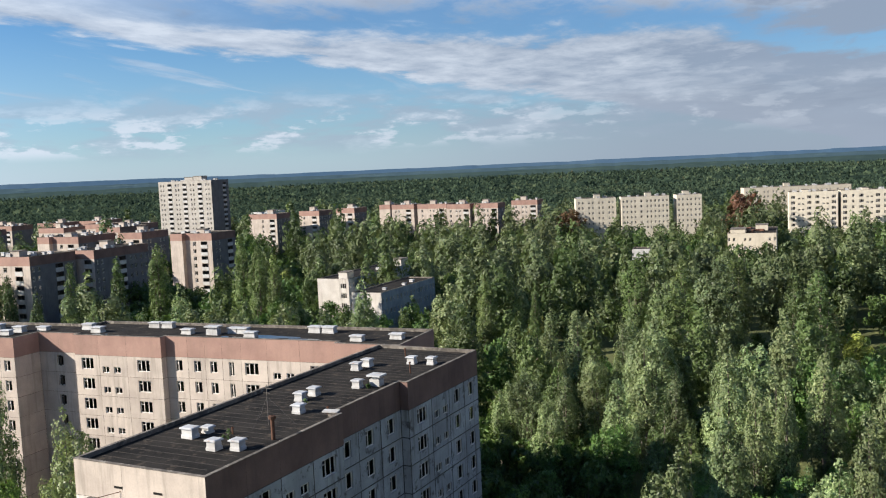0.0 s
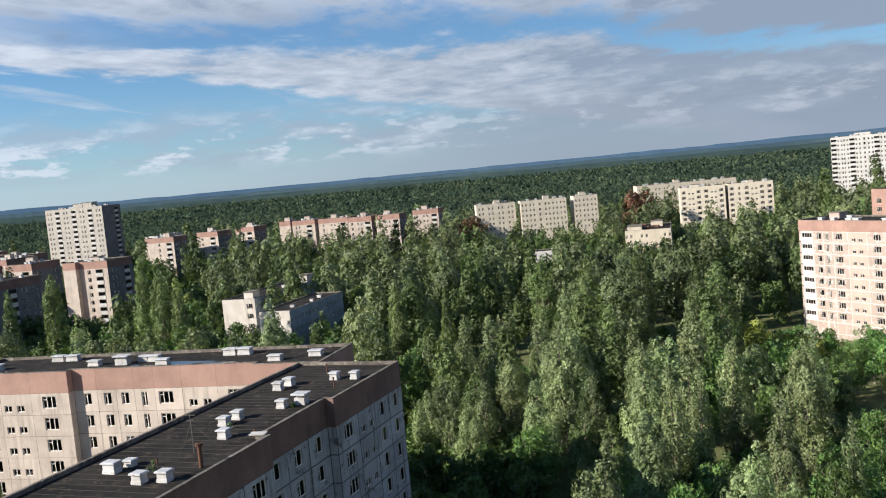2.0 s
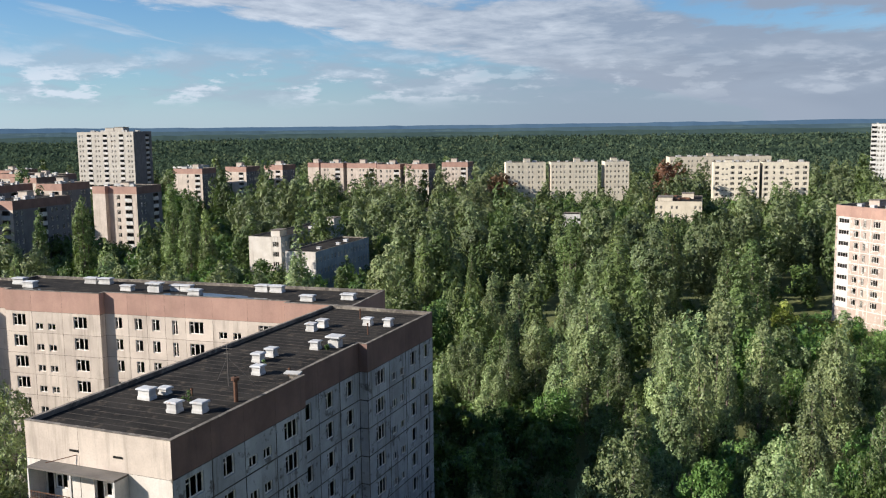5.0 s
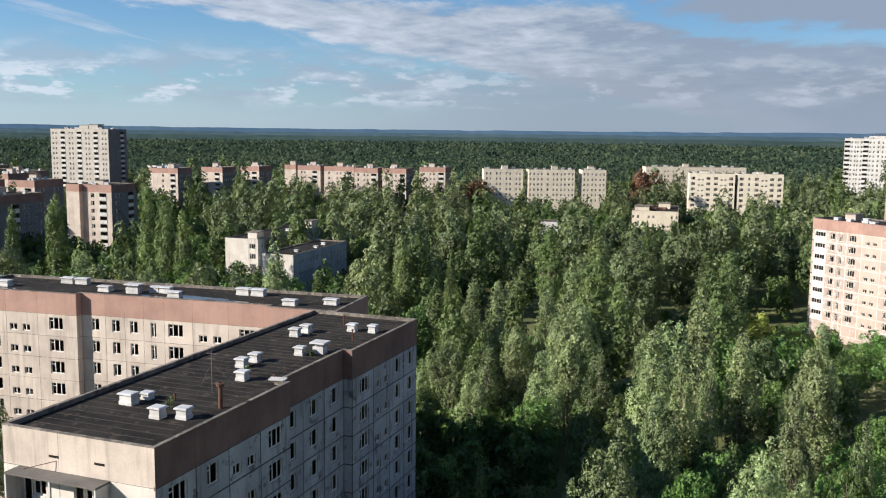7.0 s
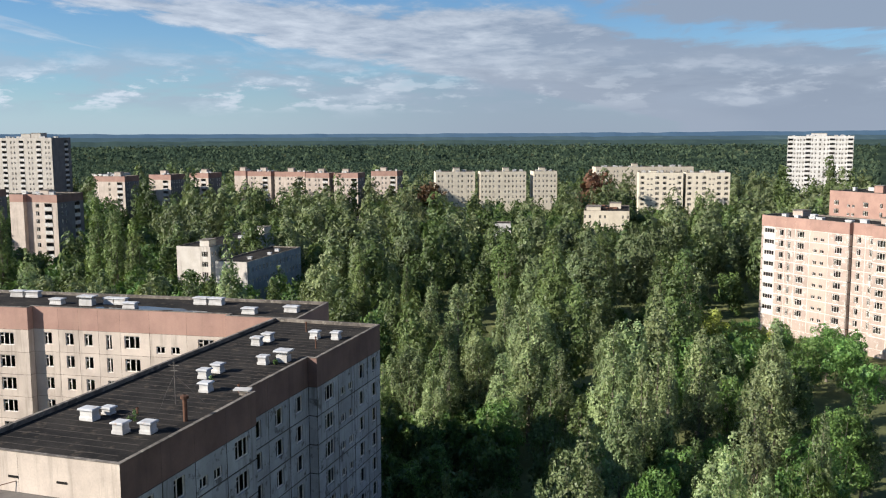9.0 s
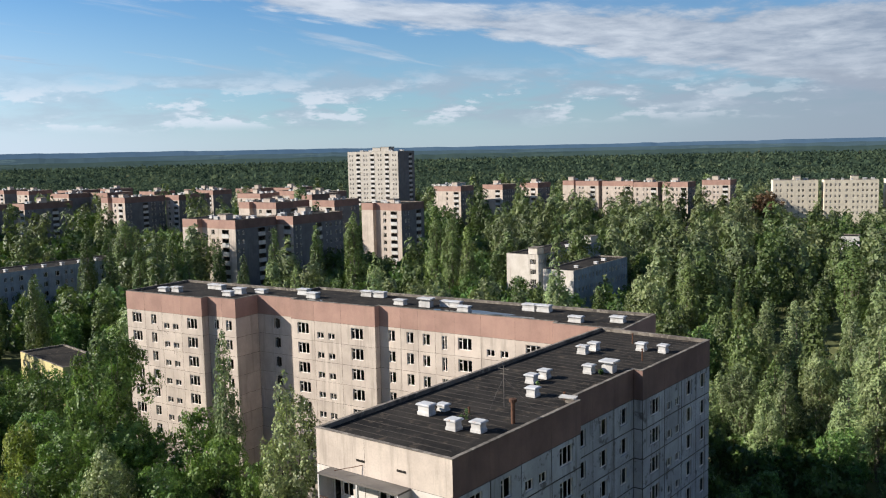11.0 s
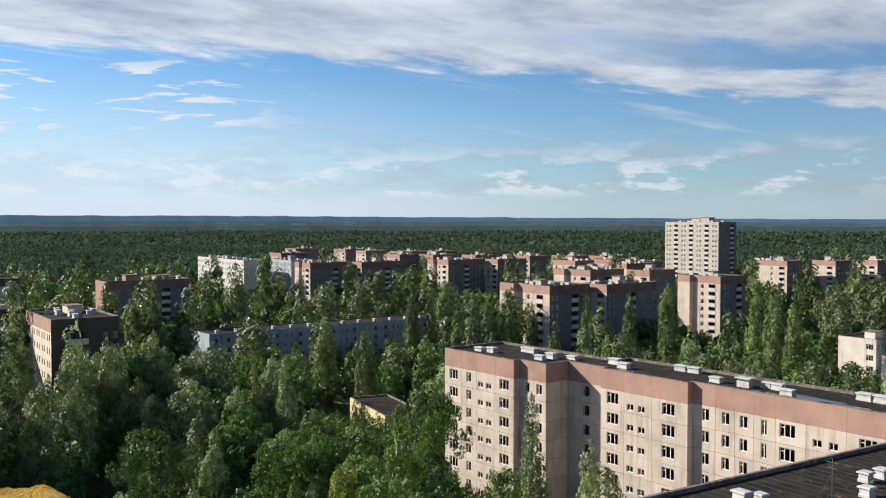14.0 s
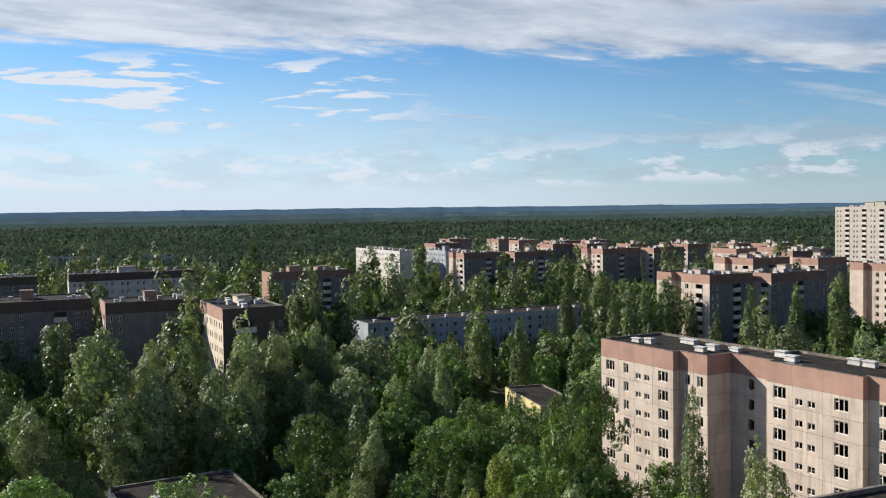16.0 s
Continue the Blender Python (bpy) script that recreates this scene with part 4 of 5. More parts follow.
# northern row
for p0, p1, text, side in (((-52.3, 501), (-31, 505), "wwww", ""), ((-28, 503), (-3, 507), "wwNwww", ""), ((1, 508.5), (14, 510.6), "www", "")):
    slab("cream nine-storey panel block above the trees", p0, p1, 12, text, wall="ivory", band="ivory", lowest=3, attic=1.2, storeys=9, sh=2.85)
slab("pale nine-storey panel block with a flat roof", (56.2, 492), (79, 491), 12, "WSWWSW", wall="ivory", band="ivory", houses=[(8, 7, 3, 3, 1.2)], lowest=3, attic=1.5, sh=2.8)
slab("pale nine-storey panel block with a flat roof", (80.5, 491.5), (103, 491), 12, "WNWSWW", wall="ivory", band="ivory", houses=[(12, 7, 3, 3, 1.2)], lowest=3, attic=1.5, sh=2.8)
slab("long cream nine-storey block among the trees", (39.6, 575), (100, 582), 12, "wNwwNwwNwwNw", wall="cream", band="cream", lowest=4, attic=1.5, sh=2.8)
# side walls and bands here are beige and pink toned down as shade
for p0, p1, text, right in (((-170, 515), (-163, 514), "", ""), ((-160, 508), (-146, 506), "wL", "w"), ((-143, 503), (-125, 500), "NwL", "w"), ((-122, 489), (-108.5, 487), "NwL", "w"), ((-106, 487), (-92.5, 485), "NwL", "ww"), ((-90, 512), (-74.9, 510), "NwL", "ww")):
    slab("nine-storey beige block with a pink attic and white balconies", p0, p1, 12, text, right, lowest=4, walls={1: "shade_grey"}, bands={1: "brown"})
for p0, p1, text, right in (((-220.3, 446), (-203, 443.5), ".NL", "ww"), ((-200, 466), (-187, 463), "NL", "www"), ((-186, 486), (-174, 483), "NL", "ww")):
    slab("nine-storey beige block with a pink attic and white balconies", p0, p1, 13, text, right, lowest=4, walls={1: "shade_grey"}, bands={1: "brown"})

# western blocks: a blank bay, a recess and a balconied bay at the sunlit end, a long side in shade
def stepped(p0, p1, deep, side, lowest):
    d = Vector(p1) - Vector(p0)
    w = d.length
    a, b = w * 0.29, w * 0.48
    poly = [(0, 0), (a, 0), (a, 1.8), (b, 1.8), (b, 0), (w, 0), (w, deep), (0, deep)]
    q = w - b
    r = random.Random(int(abs(p0[0]) + abs(p0[1]) * 3))
    # the long side and its attic take shade-toned copies of beige and pink
    building("apartment_building", "nine-storey block with a pink attic, balconied sunlit end and shaded side", p0, math.degrees(math.atan2(d.y, d.x)), poly,
             {4: [(q * 0.2, "M"), (q * 0.64, "L")], 5: bays(deep, side)}, walls={5: "shade_grey"}, bands={5: "brown"}, lowest=lowest,
             vents=[(r.uniform(2, w - 2), r.uniform(3, deep - 2), r.choice((0.9, 1.3, 1.8)), 0.9, r.choice((0.6, 0.9)), 0) for _ in range(10)], houses=[(w * 0.6, 5.0, 3.6, 3, 1.6)])


stepped((-201, 226), (-177.6, 222.6), 17.5, "w.Lw", 1)
stepped((-349, 336), (-331, 333.4), 24, "w.Lww", 4)
stepped((-370, 266), (-354.5, 263.8), 22, "w.Lw", 4)
stepped((-243, 308), (-222, 305), 20, "wLw", 5)
stepped((-183, 306.5), (-164, 303.5), 14.5, "wL", 2)
# side wall and attic colours that carry the shade of the unlit side
W = dict(walls={1: "shade_grey"}, bands={1: "brown"})
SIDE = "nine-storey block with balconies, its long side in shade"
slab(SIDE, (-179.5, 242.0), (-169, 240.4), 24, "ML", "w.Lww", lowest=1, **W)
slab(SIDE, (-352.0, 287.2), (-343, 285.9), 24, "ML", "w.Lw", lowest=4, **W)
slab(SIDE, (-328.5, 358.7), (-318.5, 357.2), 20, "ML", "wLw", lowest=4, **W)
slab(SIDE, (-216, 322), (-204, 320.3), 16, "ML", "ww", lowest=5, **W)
slab("nine-storey block, sunlit cream face and side coloured dark for shade", (-213.5, 79.8), (-189.3, 75.6), 13.5, "Lwwww", ".B.w", lowest=1, wall="cream", walls={1: "dbrown"}, bands={1: "dbrown"}, houses=[(8, 8, 5, 3, 1.6)])
slab("nine-storey block in shade with corner balconies", (-236, 62.5), (-222, 60), 21.5, "wL", "w..wL", lowest=1, wall="pink", walls={1: "shade_grey"}, bands={1: "dbrown"})
slab("nine-storey block in shade with corner balconies", (-262, 36), (-243, 32.5), 29, "wL", "www.Lw", lowest=1, wall="pink", walls={1: "shade_grey"}, bands={1: "dbrown"})
slab("nine-storey pink block with loggias on its long shade-toned side", (-305.2, 137), (-294, 135.3), 29, ".w", "wwLLw", lowest=2, wall="pink", walls={1: "shade_grey"}, bands={1: "brown"}, houses=[(5, 10, 4, 4, 1.8), (6, 20, 5, 4, 1.4)])
slab("long white block with a brown attic", (-356, 83), (-341, 80), 43, "ww", "wwwwwwww", lowest=5, wall="white", band="dbrown", houses=[(8, 20, 5, 6, 2)])
slab("nine-storey block among trees, toned dark as in shade", (-362, 40), (-347, 37), 33, "ww", "wwwwww", lowest=5, wall="shade_grey", band="dbrown")
slab("white slab block seen past the trees", (-465.6, 268.5), (-401, 257), 12, "wwwwwwwwwwwww", "", lowest=5, wall="white", band="white", attic=1.0, sh=2.9, houses=[(30, 6, 3, 3, 1.6)])
slab("white slab block with a grey side", (-409, 279), (-384, 274), 12, "wwwww", "", lowest=5, wall="blue", band="blue", attic=1.0, sh=2.9)
# low blocks
slab("five-storey blue-grey panel block in shade", (-250, 142), (-237, 140), 86, "", "MMwMMMwMMMMwMMMMwMMMwM", storeys=5, top=16.5, attic=0.9, sh=2.85, wall="blue", band="blue", lowest=1,
     vents=[(9, 4 + 6.1 * j, 1.0, 0.9, 0.7, 0) for j in range(13)], houses=())
# school sides: shade put in as blue-grey beside the whitewashed ends
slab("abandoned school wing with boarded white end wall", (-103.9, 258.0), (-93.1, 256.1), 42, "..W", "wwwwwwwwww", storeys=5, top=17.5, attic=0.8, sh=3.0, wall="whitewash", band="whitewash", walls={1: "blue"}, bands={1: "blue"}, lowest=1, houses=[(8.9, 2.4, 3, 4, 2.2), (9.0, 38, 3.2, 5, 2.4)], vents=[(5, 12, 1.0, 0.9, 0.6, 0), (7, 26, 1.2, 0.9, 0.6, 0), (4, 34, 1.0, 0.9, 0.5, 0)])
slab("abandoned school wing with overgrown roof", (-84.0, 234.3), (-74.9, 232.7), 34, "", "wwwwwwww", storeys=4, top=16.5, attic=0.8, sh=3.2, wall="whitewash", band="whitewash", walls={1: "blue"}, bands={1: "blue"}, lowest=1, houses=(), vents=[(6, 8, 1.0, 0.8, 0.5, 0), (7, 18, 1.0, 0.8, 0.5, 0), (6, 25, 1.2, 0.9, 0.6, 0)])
slab("small yellow-plastered building under the trees", (-160.6, 130.0), (-140.4, 122.6), 9, "wwww", storeys=3, top=10, attic=0.8, sh=3.0, wall="yellow", band="yellow", houses=(), vents=())
slab("low flat-roofed service building with a pale wall", (-142, 38), (-124.5, 36), 18.5, "", "wwww", storeys=2, top=9.0, attic=0.6, sh=3.4, wall="blue", band="blue", houses=(), vents=[(10, 5, 1.2, 1, 0.7, 0)])
slab("low flat-roofed annex with a vent box", (-87.5, 36.5), (-74, 33.8), 17, "", "www", storeys=2, top=9.5, attic=0.6, sh=3.4, wall="beige", band="beige", houses=(), vents=[(2.4, 11.2, 1.7, 1.5, 1.5, 0), (6.5, 13.5, 0.5, 0.5, 0.6, 0)])
def ruin():
    """A gutted building: broken walls round a collapsed, rusty roof."""
    root = slab("ruined yellowish building with a collapsed rusty roof", (22, 396), (41, 394), 34, "w.w..w", "", storeys=4, top=17, attic=0.8, sh=3.4, wall="cream", band="cream", lowest=2, houses=[(4, 6, 6, 8, 1.8), (13, 20, 5, 6, 2.4)], vents=())
    r = random.Random(4)
    for k in range(14):
        s = Shape()
        w, d = r.uniform(2, 5), r.uniform(0.8, 2.2)
        s.loft([(w, d, 0), (w * 0.95, d, 0.25), (w * 0.6, d * 0.5, r.uniform(0.4, 0.9))])
        part("roof_debris", s.mesh("roof_debris", M["rust"]), root, pose(r.uniform(2.5, 16.5), r.uniform(2, 30), 16.7, r.uniform(-8, 8), r.uniform(-12, 12), r.uniform(0, 180)), "rusty roofing sheets")


ruin()
slab("small white pavilion under the trees", (-16.2, 383.6), (-9.2, 383.4), 9, "w.w", "", storeys=3, top=12.5, attic=0.6, sh=3.4, wall="white", band="white", houses=(), vents=())
# far roofs to the west and north-west
r = random.Random(5)
for x, y in ((-541, 368), (-616, 434), (-576, 452), (-535, 441), (-503, 447), (-466, 408), (-490, 470), (-445, 420), (-418, 434), (-405, 460), (-389, 449), (-372, 470), (-326, 413), (-350, 480), (-318, 440), (-296, 425), (-284, 403), (-268, 345)):
    w = r.uniform(14, 20)
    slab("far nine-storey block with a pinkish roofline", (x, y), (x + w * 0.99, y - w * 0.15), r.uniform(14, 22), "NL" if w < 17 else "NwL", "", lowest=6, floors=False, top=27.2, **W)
for x, y, w in ((-372, 752, 34), (-800, 170, 40), (-760, 235, 26), (-850, 90, 30)):
    slab("far low pale building among the woods", (x, y), (x + w * 0.3, y - w * 0.1), w, "", "wwww", lowest=2, storeys=4, top=17.5, attic=1.0, sh=3.0, floors=False, wall="white", band="white", houses=())


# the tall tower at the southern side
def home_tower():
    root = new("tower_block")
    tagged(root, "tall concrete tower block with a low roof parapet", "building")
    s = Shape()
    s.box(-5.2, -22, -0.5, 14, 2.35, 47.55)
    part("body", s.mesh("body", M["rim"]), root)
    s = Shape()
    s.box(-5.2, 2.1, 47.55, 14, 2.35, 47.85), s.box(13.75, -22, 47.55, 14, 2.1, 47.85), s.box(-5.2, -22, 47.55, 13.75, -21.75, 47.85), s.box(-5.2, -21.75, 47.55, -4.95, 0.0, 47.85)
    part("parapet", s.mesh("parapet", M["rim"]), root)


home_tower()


def lichen_block():
    """A parapet pier with a lichen-covered, uneven top and worn edges."""
    x0, x1, y0, y1, z0, z1 = -3.625, -3.365, 0.45, 1.51, 47.55, 48.945
    bm = bmesh.new()
    bmesh.ops.create_grid(bm, x_segments=26, y_segments=90, size=0.5)
    for v in bm.verts:
        x, y = v.co.x + 0.5, v.co.y + 0.5
        p = Vector((x0 + (x1 - x0) * x, y0 + (y1 - y0) * y, 0))
        rim = min(x, 1 - x) * (x1 - x0), min(y, 1 - y) * (y1 - y0)
        fall = sum(0.010 * math.exp(-q / 0.012) for q in rim)
        h = 0.005 * noise.noise(p * 18) + 0.007 * noise.noise(p * 55) + 0.004 * noise.noise(p * 110) + 0.003 * noise.noise(p * 6)
        v.co = (p.x + 0.012 * noise.noise(p * 12), p.y + 0.012 * noise.noise(p * 12 + Vector((5, 0, 0))), z1 - fall + h)
    me = bpy.data.meshes.new("lichen_top")
    bm.to_mesh(me), bm.free()
    me.materials.append(M["lichen"])
    me.polygons.foreach_set("use_smooth", [True] * len(me.polygons))
    root = new("parapet_pier")
    tagged(root, "concrete parapet pier covered with orange lichen", "parapet")
    part("lichen_top", me, root, label="orange lichen crust over pale concrete")
    bm = bmesh.new()
    bmesh.ops.create_cube(bm, size=1)
    bmesh.ops.subdivide_edges(bm, edges=bm.edges[:], cuts=24, use_grid_fill=True)
    for v in bm.verts:
        p = Vector(((x0 + x1) / 2 + v.co.x * (x1 - x0), (y0 + y1) / 2 + v.co.y * (y1 - y0), (z0 + z1 - 0.02) / 2 + v.co.z * (z1 - 0.02 - z0)))
        v.co = p + Vector((noise.noise(p * 9), noise.noise(p * 9 + Vector((3, 1, 0))), 0)) * 0.014
    me = bpy.data.meshes.new("pier_body")
    bm.to_mesh(me), bm.free()
    me.materials.append(M["mossdark"])
    part("pier_body", me, root)


lichen_block()


# ---- ground ----
def ground_sheet():
    s = Shape()
    rings = [0, 60, 140, 300, 600, 1200, 2400, 4000, 4800]
    seg = 64
    s.v.append((0, 0, 0))
    for q in rings[1:]:
        for k in range(seg):
            a = 2 * math.pi * k / seg
            s.v.append((q * math.sin(a), q * math.cos(a), 0))
    for k in range(seg):
        h = (k + 1) % seg
        s.f.append((0, 1 + h, 1 + k)), s.i.append(0)
        for j in range(len(rings) - 2):
            a, b = 1 + j * seg, 1 + (j + 1) * seg
            s.f.append((a + k, a + h, b + h, b + k)), s.i.append(0)
    g = new("ground", s.mesh("ground", M["ground"]))
    tagged(g, "overgrown ground with grass and leaf litter", "ground", kind="structure")


ground_sheet()


# ---- trees ----
def flame(u, peak):
    """Width of a limb's foliage along its length: 0 at both ends, 1 at the peak."""
    u = np.clip(u, 0.0, 1.0)
    return np.where(u < peak, np.sin(0.5 * np.pi * np.clip(u / peak, 0, 1)) ** 0.6, np.clip((1 - u) / (1 - peak), 0, 1) ** 0.62)


def limbs_of(kind, height, radius, low, gen):
    """The main limbs of a crown: foot, tip, radius of the foliage and where it is widest."""
    out = []

    def limb(foot, reach, z0, z1, fat, peak):
        a = gen.uniform(0, 2 * math.pi)
        d = np.array((math.cos(a), math.sin(a), 0.0))
        out.append((d * foot * radius + (0, 0, height * z0), d * reach * radius + (0, 0, height * z1), radius * fat, peak))

    if kind == "poplar":
        limb(0.0, 0.04, low, 1.0, 0.62, 0.40)
        for _ in range(6):
            limb(gen.uniform(0.15, 0.4), gen.uniform(0.25, 0.60), low + gen.uniform(0, 0.22), gen.uniform(0.62, 0.95), gen.uniform(0.36, 0.5), 0.42)
    elif kind == "cone":
        limb(0.0, 0.06, low, 1.0, 0.46, 0.38)
        for j in range(8):
            z = gen.uniform(0.42, 0.88)
            limb(0.15, (1.08 - z) * gen.uniform(0.85, 1.2), max(low, z - gen.uniform(0.30, 0.45)), z, gen.uniform(0.30, 0.46), 0.5)
    elif kind == "oval":
        limb(0.0, 0.12, low + 0.1, 1.0, 0.42, 0.5)
        for j in range(10):
            z = gen.uniform(0.40, 0.97)
            limb(0.2, math.sqrt(max(0.08, 1 - ((z - 0.60) / 0.42) ** 2)) * gen.uniform(0.55, 0.88), max(low, z - gen.uniform(0.30, 0.5)), z, gen.uniform(0.30, 0.46), 0.55)
    elif kind == "willow":
        for j in range(11):
            z = gen.uniform(0.55, 1.0)
            limb(0.15, gen.uniform(0.3, 0.8) * (1.15 - 0.6 * (z - 0.55)), z - 0.42, z, gen.uniform(0.32, 0.45), 0.55)
    else:
        for j in range(13):
            z = 0.42 + 0.55 * (j + gen.random()) / 13
            w = math.sqrt(max(0.03, 1 - ((z - 0.62) / 0.37) ** 2)) * gen.uniform(0.5, 0.80)
            limb(w * 0.6, w, z - gen.uniform(0.20, 0.28), z, gen.uniform(0.34, 0.48), 0.62)
    return out


def crown_arrays(kind, height, radius, size, cover, tuft, seed, low=0.12, loose=0.2):
    """Leaf sprays gathered in tufts on the outside of the limbs, with a looser, larger-leaved heart behind them."""
    gen = np.random.default_rng(seed)
    limbs = limbs_of(kind, height, radius, low, gen)
    out = []

    def sprays(p, o, e):
        t1 = np.cross(o, gen.normal(size=p.shape))
        t2 = np.cross(o, t1)
        t1 = t1 / np.linalg.norm(t1, axis=1)[:, None] * e[:, None]
        t2 = t2 / np.linalg.norm(t2, axis=1)[:, None] * e[:, None]
        out.append(np.stack((p - t2 * 0.6 - t1 * 0.55, p + t1 * 0.6 - t2 * 0.45, p + t2 * 0.8 + t1 * gen.uniform(-0.3, 0.3, len(p))[:, None]), 1).reshape(-1, 3))

    for j, (foot, tip, fat, peak) in enumerate(limbs):
        axis = tip - foot
        long = np.linalg.norm(axis)
        d = axis / long
        e1 = np.cross(d, (1.0, 0.2, 0.1))
        e1 /= np.linalg.norm(e1)
        e2 = np.cross(d, e1)
        n = max(4, int(2.6 * fat * long / (tuft * tuft)))
        u, f = gen.random(n) ** 0.9, gen.random(n) * 2 * np.pi
        keep = gen.random(n) < flame(u, peak) + 0.12
        u, f = u[keep], f[keep]
        n = len(u)
        wide = fat * flame(u, peak) * gen.uniform(0.80, 1.10, n)
        ring = np.cos(f)[:, None] * e1 + np.sin(f)[:, None] * e2
        c = foot + d * (u * long)[:, None] + ring * wide[:, None]
        # tufts that lie deep in another limb are never seen
        free = np.ones(n, bool)
        for i, (foot2, tip2, fat2, peak2) in enumerate(limbs):
            if i != j:
                ax2 = tip2 - foot2
                v = np.clip((c - foot2) @ ax2 / (ax2 @ ax2), 0, 1)
                free &= np.linalg.norm(c - foot2 - v[:, None] * ax2, axis=1) > 0.72 * fat2 * flame(v, peak2)
        c, ring, u = c[free], ring[free], u[free]
        n = len(c)
        if not n:
            continue
        nl = ring + d * (1.3 * (u - peak))[:, None] + np.array((0, 0, 0.15))
        nl /= np.linalg.norm(nl, axis=1)[:, None]
        big = tuft * gen.uniform(0.6, 1.25, n)
        per = np.maximum(3, cover * 5.5 * big * big / (0.68 * size * size) * gen.uniform(0.8, 1.2, n)).astype(int)
        t = np.repeat(np.arange(n), per)
        way = gen.normal(size=(len(t), 3)) + nl[t] * 1.0
        way /= np.linalg.norm(way, axis=1)[:, None]
        stretch = np.array((0.85, 0.85, 1.9 if kind == "willow" else 1.45 if kind in ("poplar", "cone") else 1.2 if kind == "oval" else 0.85))
        p = c[t] + way * stretch * (big[t] * gen.uniform(0.72, 1.12, len(t)))[:, None]
        if kind == "willow":
            p[:, 2] -= big[t] * 0.9
        p[:, 2] = np.clip(p[:, 2], height * 0.03, None)
        sprays(p, way * 0.8 + nl[t] * 0.55 + gen.normal(size=p.shape) * loose, size * gen.uniform(0.65, 1.3, len(t)))
        n = int(1.1 * fat * long / (size * size) * 0.30)
        u, f = gen.random(n), gen.random(n) * 2 * np.pi
        ring = np.cos(f)[:, None] * e1 + np.sin(f)[:, None] * e2
        p = foot + d * (u * long)[:, None] + ring * (fat * 0.62 * flame(u, peak))[:, None]
        sprays(p, ring + gen.normal(size=p.shape) * 0.25, size * 1.9 * gen.uniform(0.7, 1.2, n))
    return np.concatenate(out).astype(np.float32), limbs


def crown_mesh(name, vs, mat):
    return tri_mesh(name, vs, np.arange(len(vs)).reshape(-1, 3), mat)


def trunk_mesh(kind, height, radius, limbs, rng):
    """A tapered trunk with a bough into each limb of the crown."""
    s = Shape()
    lean = Vector((rng.uniform(-0.3, 0.3), rng.uniform(-0.3, 0.3), 0))
    th = height * (0.9 if kind in ("poplar", "cone") else 0.78)
    r0 = 0.016 * height
    s.tube([Vector((0, 0, -0.3)) + lean * q * q + Vector((0, 0, th * q)) for q in (0, 0.05, 0.12, 0.35, 0.65, 1.0)], [r0 * 1.5, r0 * 1.05, r0, r0 * 0.8, r0 * 0.5, 0.03], 7)
    for foot, tip, fat, peak in limbs:
        foot, tip = Vector(foot), Vector(tip)
        start = Vector((0, 0, max(0.08 * height, foot.z - 0.10 * height))) + lean * (foot.z / th) ** 2
        thick = r0 * max(0.18, 0.55 * (1 - start.z / th))
        s.tube([start, foot.lerp(tip, 0.12) + Vector((0, 0, -0.02 * height)), foot.lerp(tip, 0.55), tip], [thick, thick * 0.75, thick * 0.4, 0.02], 5)
    return s.mesh("tree", M["bark"])


KINDS = [  # name, shape, height, radius, leaf, label
    ("poplar_tree", "poplar", 24, 2.6, "poplar", "tall columnar poplar in full green leaf"),
    ("poplar_tree", "cone", 21, 4.1, "silver", "conical poplar with silvery leaves"),
    ("poplar_tree", "cone", 18, 3.9, "poplar", "young conical poplar in full leaf"),
    ("broadleaf_tree", "broad", 14, 4.6, "broad", "spreading broadleaf tree with dark green crown"),
    ("broadleaf_tree", "broad", 11, 3.8, "broad", "low broadleaf tree with dense crown"),
    ("poplar_tree", "oval", 20, 4.7, "silver", "broad white poplar with airy grey-green crown"),
    ("willow_tree", "willow", 12, 3.8, "yellow", "willow with hanging yellow-green branches"),
    ("broadleaf_tree", "broad", 9, 3.2, "yellow", "yellowing young broadleaf tree"),
]
LODS = ((0.335, 0.64, 0.85, 0.12, 4), (0.52, 0.56, 1.05, 0.2, 4), (0.84, 0.46, 1.45, 0.25, 4), (1.28, 0.36, 2.0, 0.3, 5))   # leaf, cover, tuft, lowest, variants
STOCK = [[], [], [], []]
for lod, (size, cover, tuft, low, kinds) in enumerate(LODS):
    for j, (name, shape, height, radius, leaf, label) in enumerate(KINDS):
        rows = []
        for v in range(kinds):
            seed = 100 * lod + 10 * j + v
            rng = random.Random(seed)
            leaves, limbs = crown_arrays(shape, height, radius, size, cover, tuft * (0.85 if radius < 3 else 1), seed, low)
            if lod:
                rows.append((leaves, leaf))
                continue
            root = new(name, trunk_mesh(shape, height, radius, limbs, rng))
            tagged(root, label, "tree", "trees of the overgrown town")
            part("crown", crown_mesh("crown", leaves, LEAF[leaf]), root)
            root.matrix_basis = pose(30 + 9 * j, -60 - 12 * v, 0)
            rows.append(root)
        STOCK[lod].append(rows)


def inside(p, poly, pad):
    x, y = p
    n, hit = len(poly), False
    for j in range(n):
        a, b = poly[j], poly[(j + 1) % n]
        if (a.y > y) != (b.y > y) and x < (b.x - a.x) * (y - a.y) / (b.y - a.y) + a.x:
            hit = not hit
        ab = Vector((b.x - a.x, b.y - a.y))
        t = max(0, min(1, ((x - a.x) * ab.x + (y - a.y) * ab.y) / max(ab.length_squared, 1e-6)))
        if (a.x + ab.x * t - x) ** 2 + (a.y + ab.y * t - y) ** 2 < pad * pad:
            return True
    return hit


BOXES = [(min(q.x for q in f) - 6, max(q.x for q in f) + 6, min(q.y for q in f) - 6, max(q.y for q in f) + 6, f) for f in FOOT]
